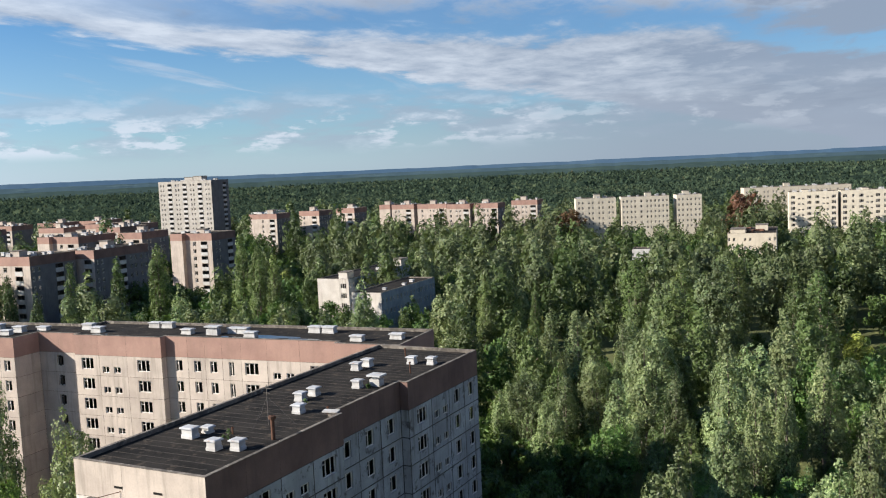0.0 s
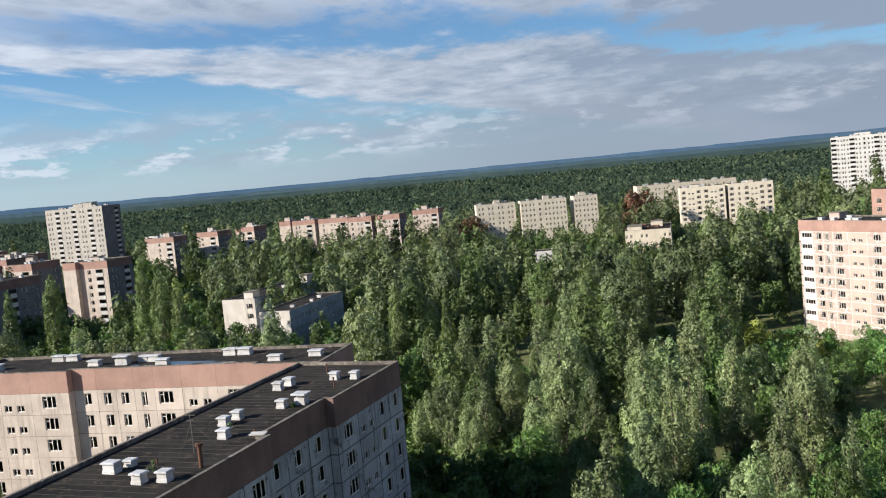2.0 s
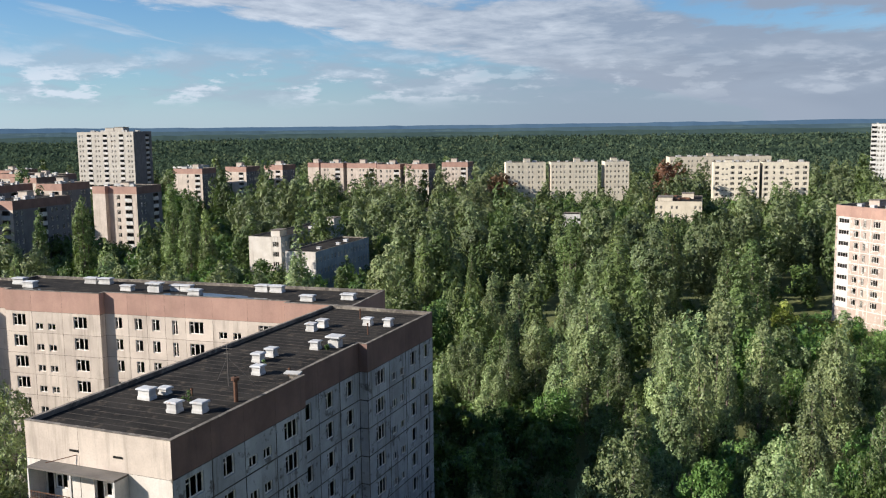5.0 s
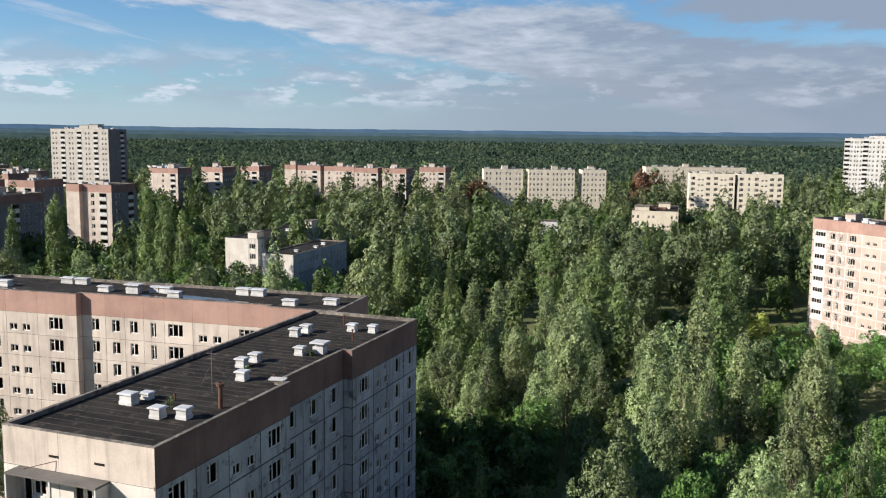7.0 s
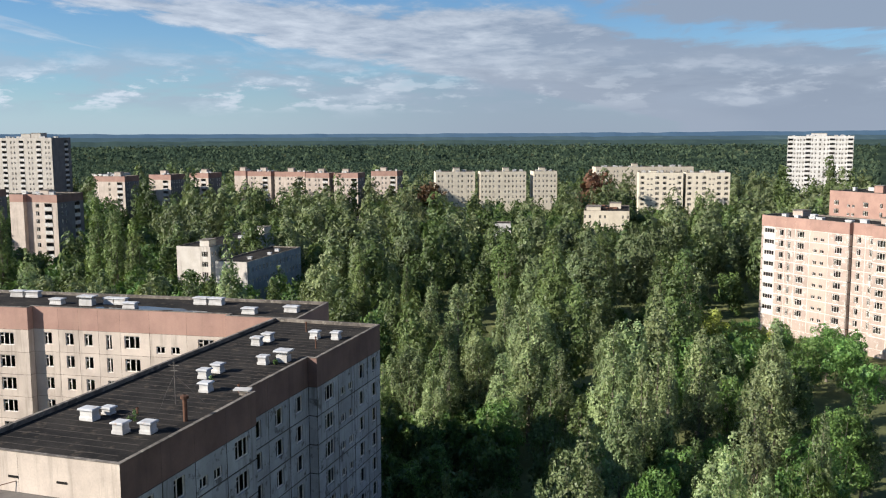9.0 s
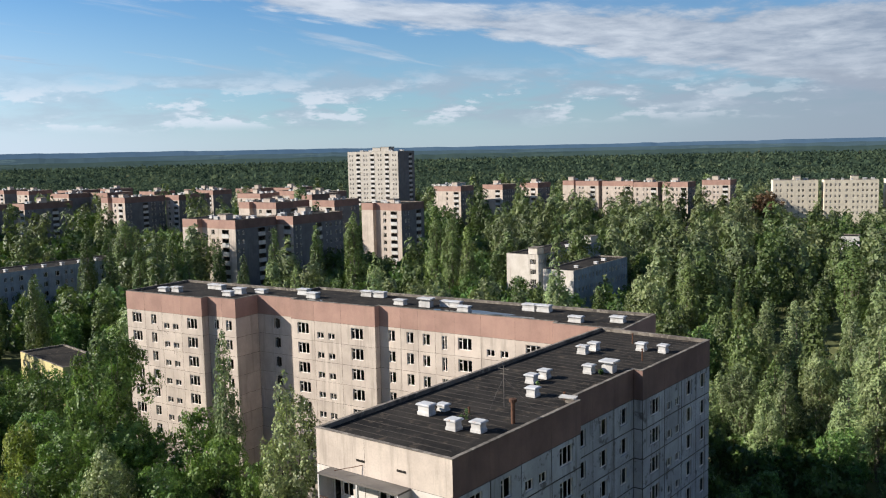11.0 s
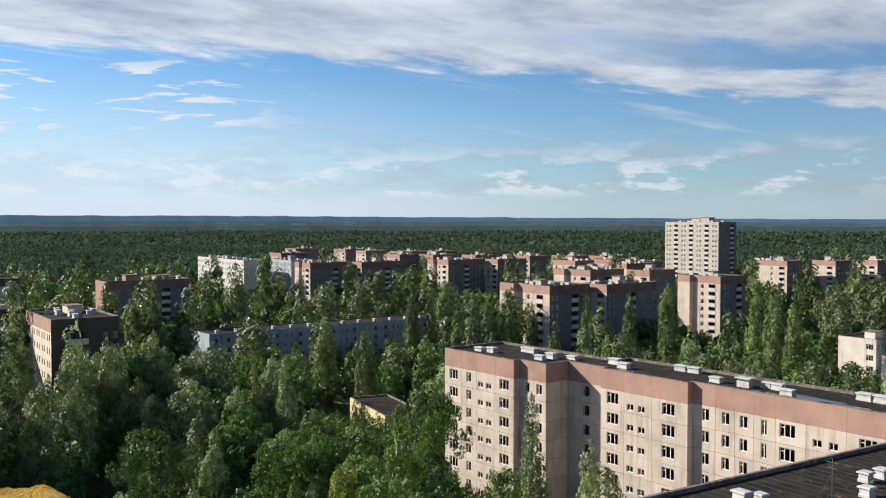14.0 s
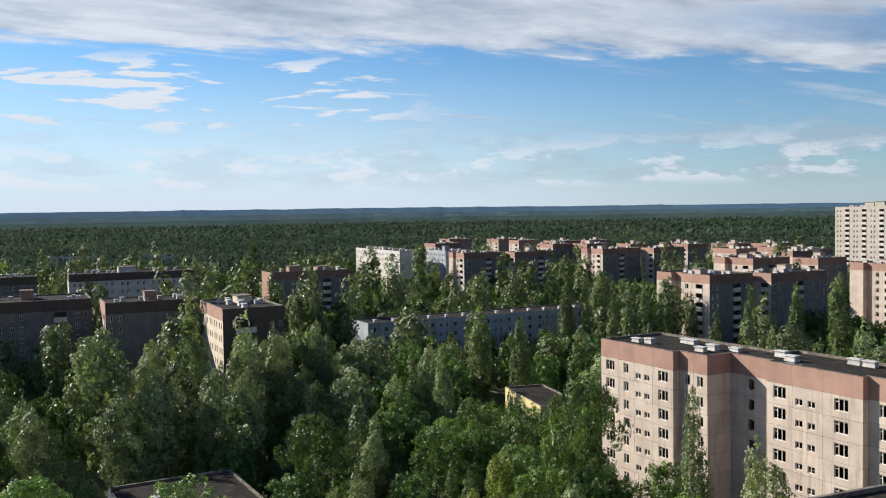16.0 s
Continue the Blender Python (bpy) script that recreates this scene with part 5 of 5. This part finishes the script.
CLEAR = [(-22, 215, 26, 9), (28, 231, 9, 7), (-12, 196, 12, 5), (-140, 119, 7, 5), (-47, 84, 13, 13), (-45, 97, 15, 15)]   # open grassy patches: x, y, rx, ry


# sectors of the plan (bearings and distances) where the growth in front of a low building stays low: from, to, nearest, farthest, height at the far end
LOW = [(-40.8, -36.6, 190, 288, 8.0), (-31.4, -28.0, 240, 352, 10.0), (-23.5, -12.5, 165, 262, 12.5), (-60.5, -45.0, 195, 290, 11.5), (-53.5, -47.5, 105, 196, 8.0), (2.5, 7.0, 300, 396, 12.0), (-3.4, -0.6, 270, 382, 11.5), (9.0, 21.0, 100, 235, 4.0), (-30.0, -7.5, 48, 84, 7.0), (-8.5, -2.5, 174, 222, 2.0), (6.0, 12.5, 345, 480, 15.0), (-6.6, 2.2, 385, 500, 15.0)]


# sectors where only scrub grows: from, to, nearest, farthest, greatest height
SCRUB = [(-3.5, 15.8, 58, 150, 15.0), (-62.0, -38.0, 114, 150, 11.0), (5.0, 8.5, 180, 226, 3.0), (-8.8, -3.0, 176, 210, 4.0), (-84.0, -47.0, 58, 114, 8.5), (-47.0, -23.0, 58, 113, 9.5), (-24.0, -3.5, 60, 158, 7.5), (-3.5, -0.5, 95, 128, 9.0), (15.8, 21.0, 90, 215, 14.0)]


def tallest(x, y):
    az, q, top = math.degrees(math.atan2(x, y)), math.hypot(x, y), 99.0
    for a0, a1, q0, q1, z in SCRUB:
        if a0 < az < a1 and q0 < q < q1:
            top = min(top, z)
    for a0, a1, q0, q1, z in LOW:
        if a0 < az < a1 and q0 < q < q1 + 12:
            top = min(top, max(3.0, 49 - (49 - z) * q / q1))
    return top


def grown(x, y, rng, lod):
    """A tree of the kind that grows here, no higher than the place allows."""
    kind, scale, tall = species(x, y, rng), rng.uniform(0.75, 1.15) * (1.1 if x > -20 else 1.2), rng.uniform(0.85, 1.15)
    if lod:
        scale = rng.uniform(0.65, 1.3) * (1 if x > -150 else 1.12)
    limit = tallest(x, y) * rng.uniform(0.75, 1.08)
    limit += 7 if limit > 14 and rng.random() < 0.15 else 0
    if KINDS[kind][2] * scale * tall > limit:
        kind = rng.choice((3, 4, 4, 2))
        scale, tall = min(scale, limit / KINDS[kind][2]), 1.0
    plant(kind, x, y, scale, tall, rng, lod)


def is_free(x, y, pad):
    for x0, x1, y0, y1, f in BOXES:
        if x0 < x < x1 and y0 < y < y1 and inside((x, y), f, pad):
            return False
    return all(((x - a) / c) ** 2 + ((y - b) / d) ** 2 > 1 for a, b, c, d in CLEAR)


GROVE = {}


def plant(kind, x, y, scale=1.0, tall=1.0, rng=random, lod=0, leaf=None):
    """A tree of its own, or, farther off, leaves for the joined woods."""
    stock = rng.choice(STOCK[lod][kind])
    if lod:
        leaves = stock[0]
        a = rng.uniform(0, 2 * math.pi)
        turn = np.array([[math.cos(a), -math.sin(a), 0], [math.sin(a), math.cos(a), 0], [0, 0, tall]], np.float32) * scale
        GROVE.setdefault((lod, leaf or stock[1], rng.randrange(5)), []).append(leaves @ turn.T + np.array([x, y, 0], np.float32))
        return None
    m = pose(x, y, 0, 0, 0, rng.uniform(0, 360)) @ Matrix.Diagonal((scale, scale, scale * tall, 1))
    return copy_thing(stock, m)


# trees placed one by one: kind, x, y, height, radius of the crown
COLUMNS = [(0, -197, 183, 31, 3.0), (0, -192, 186, 29.5, 2.8), (0, -168.8, 173.4, 28, 2.7), (0, -165.8, 176.3, 29, 2.6), (0, -163, 179, 29.5, 2.6), (0, -160, 181, 27.5, 2.4), (0, -154.5, 186, 28, 2.4),
           (0, -140.5, 190.8, 30, 2.8), (0, -145.6, 184.8, 24, 2.2), (0, -139.8, 209.5, 30, 2.8), (1, -132, 187, 22, 2.8), (0, -137, 224, 32, 3.3), (0, -109, 220, 34, 3.4), (0, -103, 217, 33, 3.2), (0, -98, 216, 29, 2.8)]
COURT = [(3, -92.4, 88.7, 27.5, 6.5), (1, -75, 89.7, 28, 2.7), (5, -63.7, 87.1, 23.5, 4.1), (3, -132.6, 93.1, 14, 5.4), (3, -120.1, 99.0, 15, 5.5), (3, -88.1, 83.5, 15, 4.3), (3, -78.9, 83.3, 13, 4.2), (5, -102.5, 58.4, 17, 2.6),
         (5, -102.3, 54.5, 16, 1.9), (6, -91.2, 68.5, 14, 3.8), (1, -125.9, 74.7, 17, 3.1), (3, -97.1, 62.2, 11, 3.1), (3, -70, 72, 12, 4.2), (3, -62, 64, 11, 4.0), (4, -52, 56, 10, 3.8)]
EAST = [(5, 3.6, 85, 22, 4.2), (5, 19, 92.8, 19, 3.8), (1, 23.4, 101.4, 21, 3.6), (4, 31.5, 109, 14, 5.2), (1, 16.5, 127.5, 21, 3.3), (0, -9.9, 92.1, 15, 1), (1, -1.5, 143.4, 23, 3.5), (5, 10.7, 132.2, 22, 3.2), (0, 26.1, 193.2, 25, 3.4), (1, -19.3, 164.5, 23, 3.6), (1, -5.5, 153.6, 23, 3.3), (0, -39.6, 203.5, 25, 2.8)]
EAST_FAR = [(0, -31.8, 226, 20, 1.8), (1, 23.3, 133.7, 22, 3.8), (5, 31.6, 127.2, 22, 4.8), (1, 13.2, 118.4, 22, 3), (5, 9, 103, 20, 3.4), (7, 39, 205, 11, 4.4), (7, 44, 198, 9, 4.2), (7, 33, 199, 8, 3.6), (6, 47, 190, 10, 3.8), (4, 52, 178, 11, 4.6), (4, 46, 168, 11, 4.8), (3, 58, 186, 12, 4.8), (4, 38, 176, 10, 4)]
WEST = [(5, -166.8, 93.5, 22, 5.5), (5, -166.7, 66.4, 21, 5.6), (0, -180.8, 138.6, 25, 3.4), (0, -205, 205, 30, 4.2), (1, -149.7, 105.1, 22, 3.1), (2, -168.4, 140.8, 22, 3.7), (5, -154.6, 43.7, 21, 5.2), (5, -173.5, 78.0, 23.5, 6.0),
        (5, -177.0, 104.9, 23, 6.4), (2, -148, 35.4, 13, 2.9), (5, -154.4, 30.7, 20, 5.0), (5, -180, 94, 23, 5.0), (2, -182.9, 153.6, 22, 4.2), (1, -164.7, 112, 21, 4.0), (5, -186, 60, 22.5, 5.2)]
SILVER = [(5, -92.8, 43.0, 17.9, 3.0), (5, -87.7, 44.4, 13.5, 2.0), (4, -94.4, 57.0, 13.5, 4.2), (5, -94.3, 64.5, 13.0, 2.1), (1, -89.1, 71.4, 14.6, 2.1), (5, -81.9, 76.6, 16.5, 4.4), (6, -107.3, 85.5, 13.6, 2.6), (4, -110.9, 72.1, 12.6, 4.4)]
LOCUST = [(3, -125.1, 86.7, 14.3, 4.9), (3, -123.2, 92.7, 14.9, 4.0), (3, -109.6, 90.6, 14.0, 5.5), (3, -99.2, 87.3, 13.2, 5.7), (3, -88.0, 88.0, 16.5, 4.9), (3, -79.9, 89.6, 18.0, 4.4), (3, -74.2, 86.6, 16.0, 4.0), (3, -67.9, 86.5, 13.6, 2.7), (3, -74.1, 78.7, 13.5, 4.1), (4, -60.2, 77.3, 12.8, 2.6), (4, -127.3, 105.2, 15.9, 3.8), (4, -119.6, 106.5, 14.6, 3.0), (3, -71.7, 69.9, 11.2, 3.5), (3, -77.9, 66.1, 11.7, 3.2)]
EDGE = [(5, -20.7, 145.2, 15.9, 3.5), (1, -14.0, 143.0, 16.2, 3.6), (5, -9.5, 149.5, 17.9, 4.0), (1, -5.2, 137.7, 16.5, 3.7), (1, -25.1, 144.5, 12.7, 2.3), (5, -4.0, 151.7, 19.0, 3.5), (5, -15.9, 136.8, 13.3, 3.1)]
POPLARS = [(4, -128.7, 106.7, 13.6, 3.8), (4, -127.0, 109.0, 14.5, 3.4), (4, -136.9, 107.7, 14.0, 3.7), (3, -129.7, 97.3, 17.0, 3.9), (5, -171.0, 78.8, 27.0, 4.6), (5, -176.1, 91.2, 26.8, 4.3), (5, -160.4, 68.3, 21.8, 4.2), (5, -161.7, 79.7, 20.0, 4.4), (2, -159.1, 104.2, 19.5, 2.9), (5, -149.7, 57.4, 20.7, 4.0), (5, -154.5, 96.7, 17.7, 3.8)]
EASTERN = [(1, -14.2, 165.1, 22.7, 4.9), (5, -0.7, 145.8, 23.0, 5.0), (0, 4.1, 203.8, 25.3, 5.6), (2, -16.2, 150.8, 16.0, 3.3), (1, -24.3, 149.7, 13.1, 2.9), (5, -20.1, 154.4, 12.8, 4.2), (1, 10.4, 127.5, 22.6, 4.5), (0, 30.0, 189.6, 26.1, 4.0), (1, 17.3, 122.7, 21.7, 2.6), (5, -0.3, 83.8, 17.0, 2.1), (5, -11.6, 88.9, 13.2, 1.7), (2, -8.3, 91.3, 12.7, 1.2), (3, 11.7, 95.2, 15.0, 3.5), (5, 21.8, 90.4, 16.8, 2.5), (4, 26.9, 91.2, 17.5, 3.3), (1, 30.1, 99.6, 19.9, 2.1), (0, 15.5, 221.3, 26.0, 4.7), (0, -7.5, 234.7, 24.5, 4.3)]
placed = []
rng = random.Random(11)
for kind, x, y, high, wide in COLUMNS + COURT + EAST + EAST_FAR + WEST + SILVER + LOCUST + POPLARS + EDGE + EASTERN:
    scale = wide / KINDS[kind][3]
    plant(kind, x, y, scale, high / (KINDS[kind][2] * scale), rng)
    placed.append((x, y, max(3.0, wide * 0.9)))


def scatter(r0, r1, a0, a1, step, rng):
    """Jittered rings of points in a sector of the plan."""
    out, q = [], r0
    while q < r1:
        n = int(q * radians(a1 - a0) / step)
        for k in range(n):
            a = radians(a0 + (a1 - a0) * (k + rng.random()) / n)
            d = q + rng.uniform(-0.5, 0.5) * step
            out.append((d * math.sin(a), d * math.cos(a)))
        q += step
    return out


def species(x, y, rng):
    """Which tree grows where: poplar groves in the east and north, mixed wood in the west."""
    g = noise.noise(Vector((x / 60, y / 60, 0)))
    az = math.degrees(math.atan2(x, y))
    if az > -22:
        w = (1.5, 6, 5, 1.0, 1, 3, 0.1, 0.2) if g > -0.1 else (1, 4, 4, 2, 2, 4, 0.1, 0.6)
    elif math.hypot(x, y) < 158:
        w = (0.2, 0.5, 0.5, 7, 6, 0.9, 0.5, 0.3)
    elif math.hypot(x, y) > 236:
        w = (1.4, 0.8, 0.8, 7, 4, 1.5, 0.5, 0.1) if g > 0 else (0.6, 0.5, 0.5, 9, 5, 1.0, 0.5, 0.1)
    else:
        w = (0.8, 1.6, 1.2, 3, 2, 6, 0.2, 0.1) if g > 0 else (0.5, 1.2, 1.0, 6, 3, 4, 0.4, 0.1)
    return rng.choices(range(8), w)[0]


for x, y in scatter(62, 148, -84, 20, 9.2, rng):
    if is_free(x, y, 2.2) and rng.random() < 0.9 and all((x - a) ** 2 + (y - b) ** 2 > c * c for a, b, c in placed):
        grown(x, y, rng, 0)
for x, y in scatter(152, 235, -84, 20, 9.0, rng):
    if is_free(x, y, 2.2) and rng.random() < 0.86 and all((x - a) ** 2 + (y - b) ** 2 > c * c for a, b, c in placed):
        grown(x, y, rng, 1)
# undergrowth between the trees
for x, y in scatter(60, 165, -84, 20, 7.5, rng):
    if is_free(x, y, 1.5):
        plant(rng.choice((3, 4, 4, 4, 7)), x, y, rng.uniform(0.3, 0.6), rng.uniform(0.8, 1.2), rng, 2, rng.choice(("broad", "broad", "poplar")))
for x, y in scatter(78, 160, -25, -3, 5.0, rng):
    if is_free(x, y, 1.2):
        plant(4, x, y, rng.uniform(0.4, 0.75), rng.uniform(0.8, 1.2), rng, 2, "broad")
for a, b, c, d in CLEAR[1:]:
    for _ in range(int(c * d / 9)):
        x, y = a + rng.uniform(-1, 1) * c, b + rng.uniform(-1, 1) * d
        if all(not (x0 < x < x1 and y0 < y < y1 and inside((x, y), f, 2.5)) for x0, x1, y0, y1, f in BOXES):
            plant(rng.choice((3, 4, 4)), x, y, rng.uniform(0.3, 0.6), rng.uniform(0.8, 1.1), rng, 1)
for r0, r1, step, lod in ((238, 340, 8.0, 2), (343, 620, 9.8, 3)):
    for x, y in scatter(r0, r1, -84, 20, step, rng):
        if is_free(x, y, 2.5) and rng.random() < 0.88:
            grown(x, y, rng, lod)
for x, y, h in ((27, 497, 20), (32, 496, 21), (37, 521, 31), (-54, 498, 25), (-59, 501, 23), (-64, 492, 21)):
    plant(3, x, y, h / 14, 1.0, rng, 2, "red")
for rows in STOCK[0]:
    for root in rows:
        for ob in (*root.children, root):
            bpy.data.objects.remove(ob)
# weeds that have taken root on the near roof
for x, y, high in ((7.5, 8.3, 0.9), (7.0, 19.4, 0.5), (9.4, 26.2, 0.45)):
    leaves, limbs = crown_arrays("broad", high, high * 0.4, 0.09, 0.5, 0.14, int(x * 10))
    weed = tagged(new("roof_weed", trunk_mesh("broad", high, high * 0.4, limbs, rng)), "small green weed sprouting from the tarred roof", "plant")
    part("leaves", crown_mesh("leaves", leaves, LEAF["broad"]), weed)
    weed.matrix_basis = near_block.matrix_basis @ pose(x, y, 28.95)
NAMES = {1: ("grove", "dense grove of poplars and broadleaf trees"), 2: ("mixed_woods", "dense mixed woods of poplar and broadleaf trees"), 3: ("mixed_woods", "dense mixed woods between the far blocks")}
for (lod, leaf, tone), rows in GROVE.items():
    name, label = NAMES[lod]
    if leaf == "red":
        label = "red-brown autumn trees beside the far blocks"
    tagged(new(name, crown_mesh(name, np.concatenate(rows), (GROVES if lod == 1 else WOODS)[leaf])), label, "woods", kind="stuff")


def woods(name, label, pts, n_leaf, size, mats, seed, hrange, pad=0, loose=0.35):
    """Farther woods as one mass of leaf clumps, a few tones of green."""
    gen = np.random.default_rng(seed)
    groups = {k: [] for k in range(len(mats))}
    for x, y in pts:
        if pad and not is_free(x, y, pad):
            continue
        k = int(gen.choice(len(mats), p=(0.45, 0.25, 0.28, 0.02)[:len(mats)] if len(mats) == 4 else None))
        stand = 0.5 + 0.9 * noise.noise(Vector((x / 140, y / 140, 7)))
        h = min(hrange[0] + (hrange[1] - hrange[0]) * min(1.3, max(0.0, 0.55 * stand + 0.5 * gen.random())), tallest(x, y))
        slim = gen.random() < 0.4
        rad = h * (0.15 if slim else 0.28)
        u = gen.random(n_leaf)
        z = h * (0.35 + 0.65 * u)
        env = rad * np.sqrt(np.clip(1 - ((u - 0.35) / 0.68) ** 2, 0.03, 1))
        a = gen.random(n_leaf) * 2 * np.pi
        q = env * (0.55 + 0.45 * gen.random(n_leaf))
        c = np.stack((x + q * np.cos(a), y + q * np.sin(a), z), 1)
        o = np.stack((np.cos(a), np.sin(a), 0.15 + 0.4 * u), 1) + gen.normal(size=(n_leaf, 3)) * loose
        t1 = np.cross(o, gen.normal(size=(n_leaf, 3)))
        t2 = np.cross(o, t1)
        e = size * (0.6 + 0.8 * gen.random(n_leaf))[:, None]
        t1 = t1 / np.linalg.norm(t1, axis=1)[:, None] * e
        t2 = t2 / np.linalg.norm(t2, axis=1)[:, None] * e
        groups[k].append(np.stack((c - t1 * 0.6, c + t1 * 0.6 + t2 * 0.2, c + t2), 1).reshape(-1, 3))
    for k, g in groups.items():
        if g:
            v = np.concatenate(g)
            ob = new(name, tri_mesh(name, v, np.arange(len(v)).reshape(-1, 3), mats[k]))
            tagged(ob, label, "woods", kind="stuff")


woods("distant_woods", "distant woods reaching to the horizon", scatter(620, 1300, -84, 20, 8.6, rng), 13, 2.3, [M["far"], M["far"], M["far"]], 5, (11, 20), 0, 0.22)
woods("distant_woods", "distant woods reaching to the horizon", scatter(1300, 3300, -84, 20, 24, rng), 8, 5.0, [M["far"], M["far"], M["far"]], 6, (12, 19), 0, 0.16)


def canopy_and_hills():
    s = Shape()
    seg, rings = 300, [600, *[640 + 46 * j + 1.6 * j * j for j in range(36)]]
    for j, q in enumerate(rings):
        for k in range(seg + 1):
            a = radians(-110 + 160 * k / seg)
            x, y = q * math.sin(a), q * math.cos(a)
            z = 12.0 + 2.5 * noise.noise(Vector((x / 130, y / 130, 0))) + 2 * noise.noise(Vector((x / 37, y / 37, 4)))
            s.v.append((x, y, z if j else -0.2))
    for j in range(len(rings) - 1):
        for k in range(seg):
            a = j * (seg + 1) + k
            s.f.append((a, a + 1, a + seg + 2, a + seg + 1)), s.i.append(0)
    ob = new("woods_floor", s.mesh("woods_floor", M["floor"]))
    tagged(ob, "closed canopy of the distant woods", "woods", kind="stuff")
    seg = 400
    # each farther ridge takes a bluer material, its haze painted as colour
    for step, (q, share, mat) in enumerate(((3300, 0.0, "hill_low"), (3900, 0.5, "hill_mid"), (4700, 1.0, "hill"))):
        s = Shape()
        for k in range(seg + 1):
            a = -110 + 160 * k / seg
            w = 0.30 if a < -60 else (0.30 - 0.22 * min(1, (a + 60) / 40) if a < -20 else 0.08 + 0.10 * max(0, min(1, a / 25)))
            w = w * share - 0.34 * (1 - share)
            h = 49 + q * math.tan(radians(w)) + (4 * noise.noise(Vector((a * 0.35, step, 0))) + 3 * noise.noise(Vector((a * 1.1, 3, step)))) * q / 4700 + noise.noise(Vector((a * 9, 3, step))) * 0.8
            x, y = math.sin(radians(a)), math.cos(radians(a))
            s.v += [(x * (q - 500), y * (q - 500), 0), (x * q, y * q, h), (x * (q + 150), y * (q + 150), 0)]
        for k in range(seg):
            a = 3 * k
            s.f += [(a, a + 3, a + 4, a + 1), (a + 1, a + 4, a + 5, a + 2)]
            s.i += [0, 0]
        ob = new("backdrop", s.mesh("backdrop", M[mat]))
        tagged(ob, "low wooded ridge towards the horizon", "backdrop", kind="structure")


canopy_and_hills()
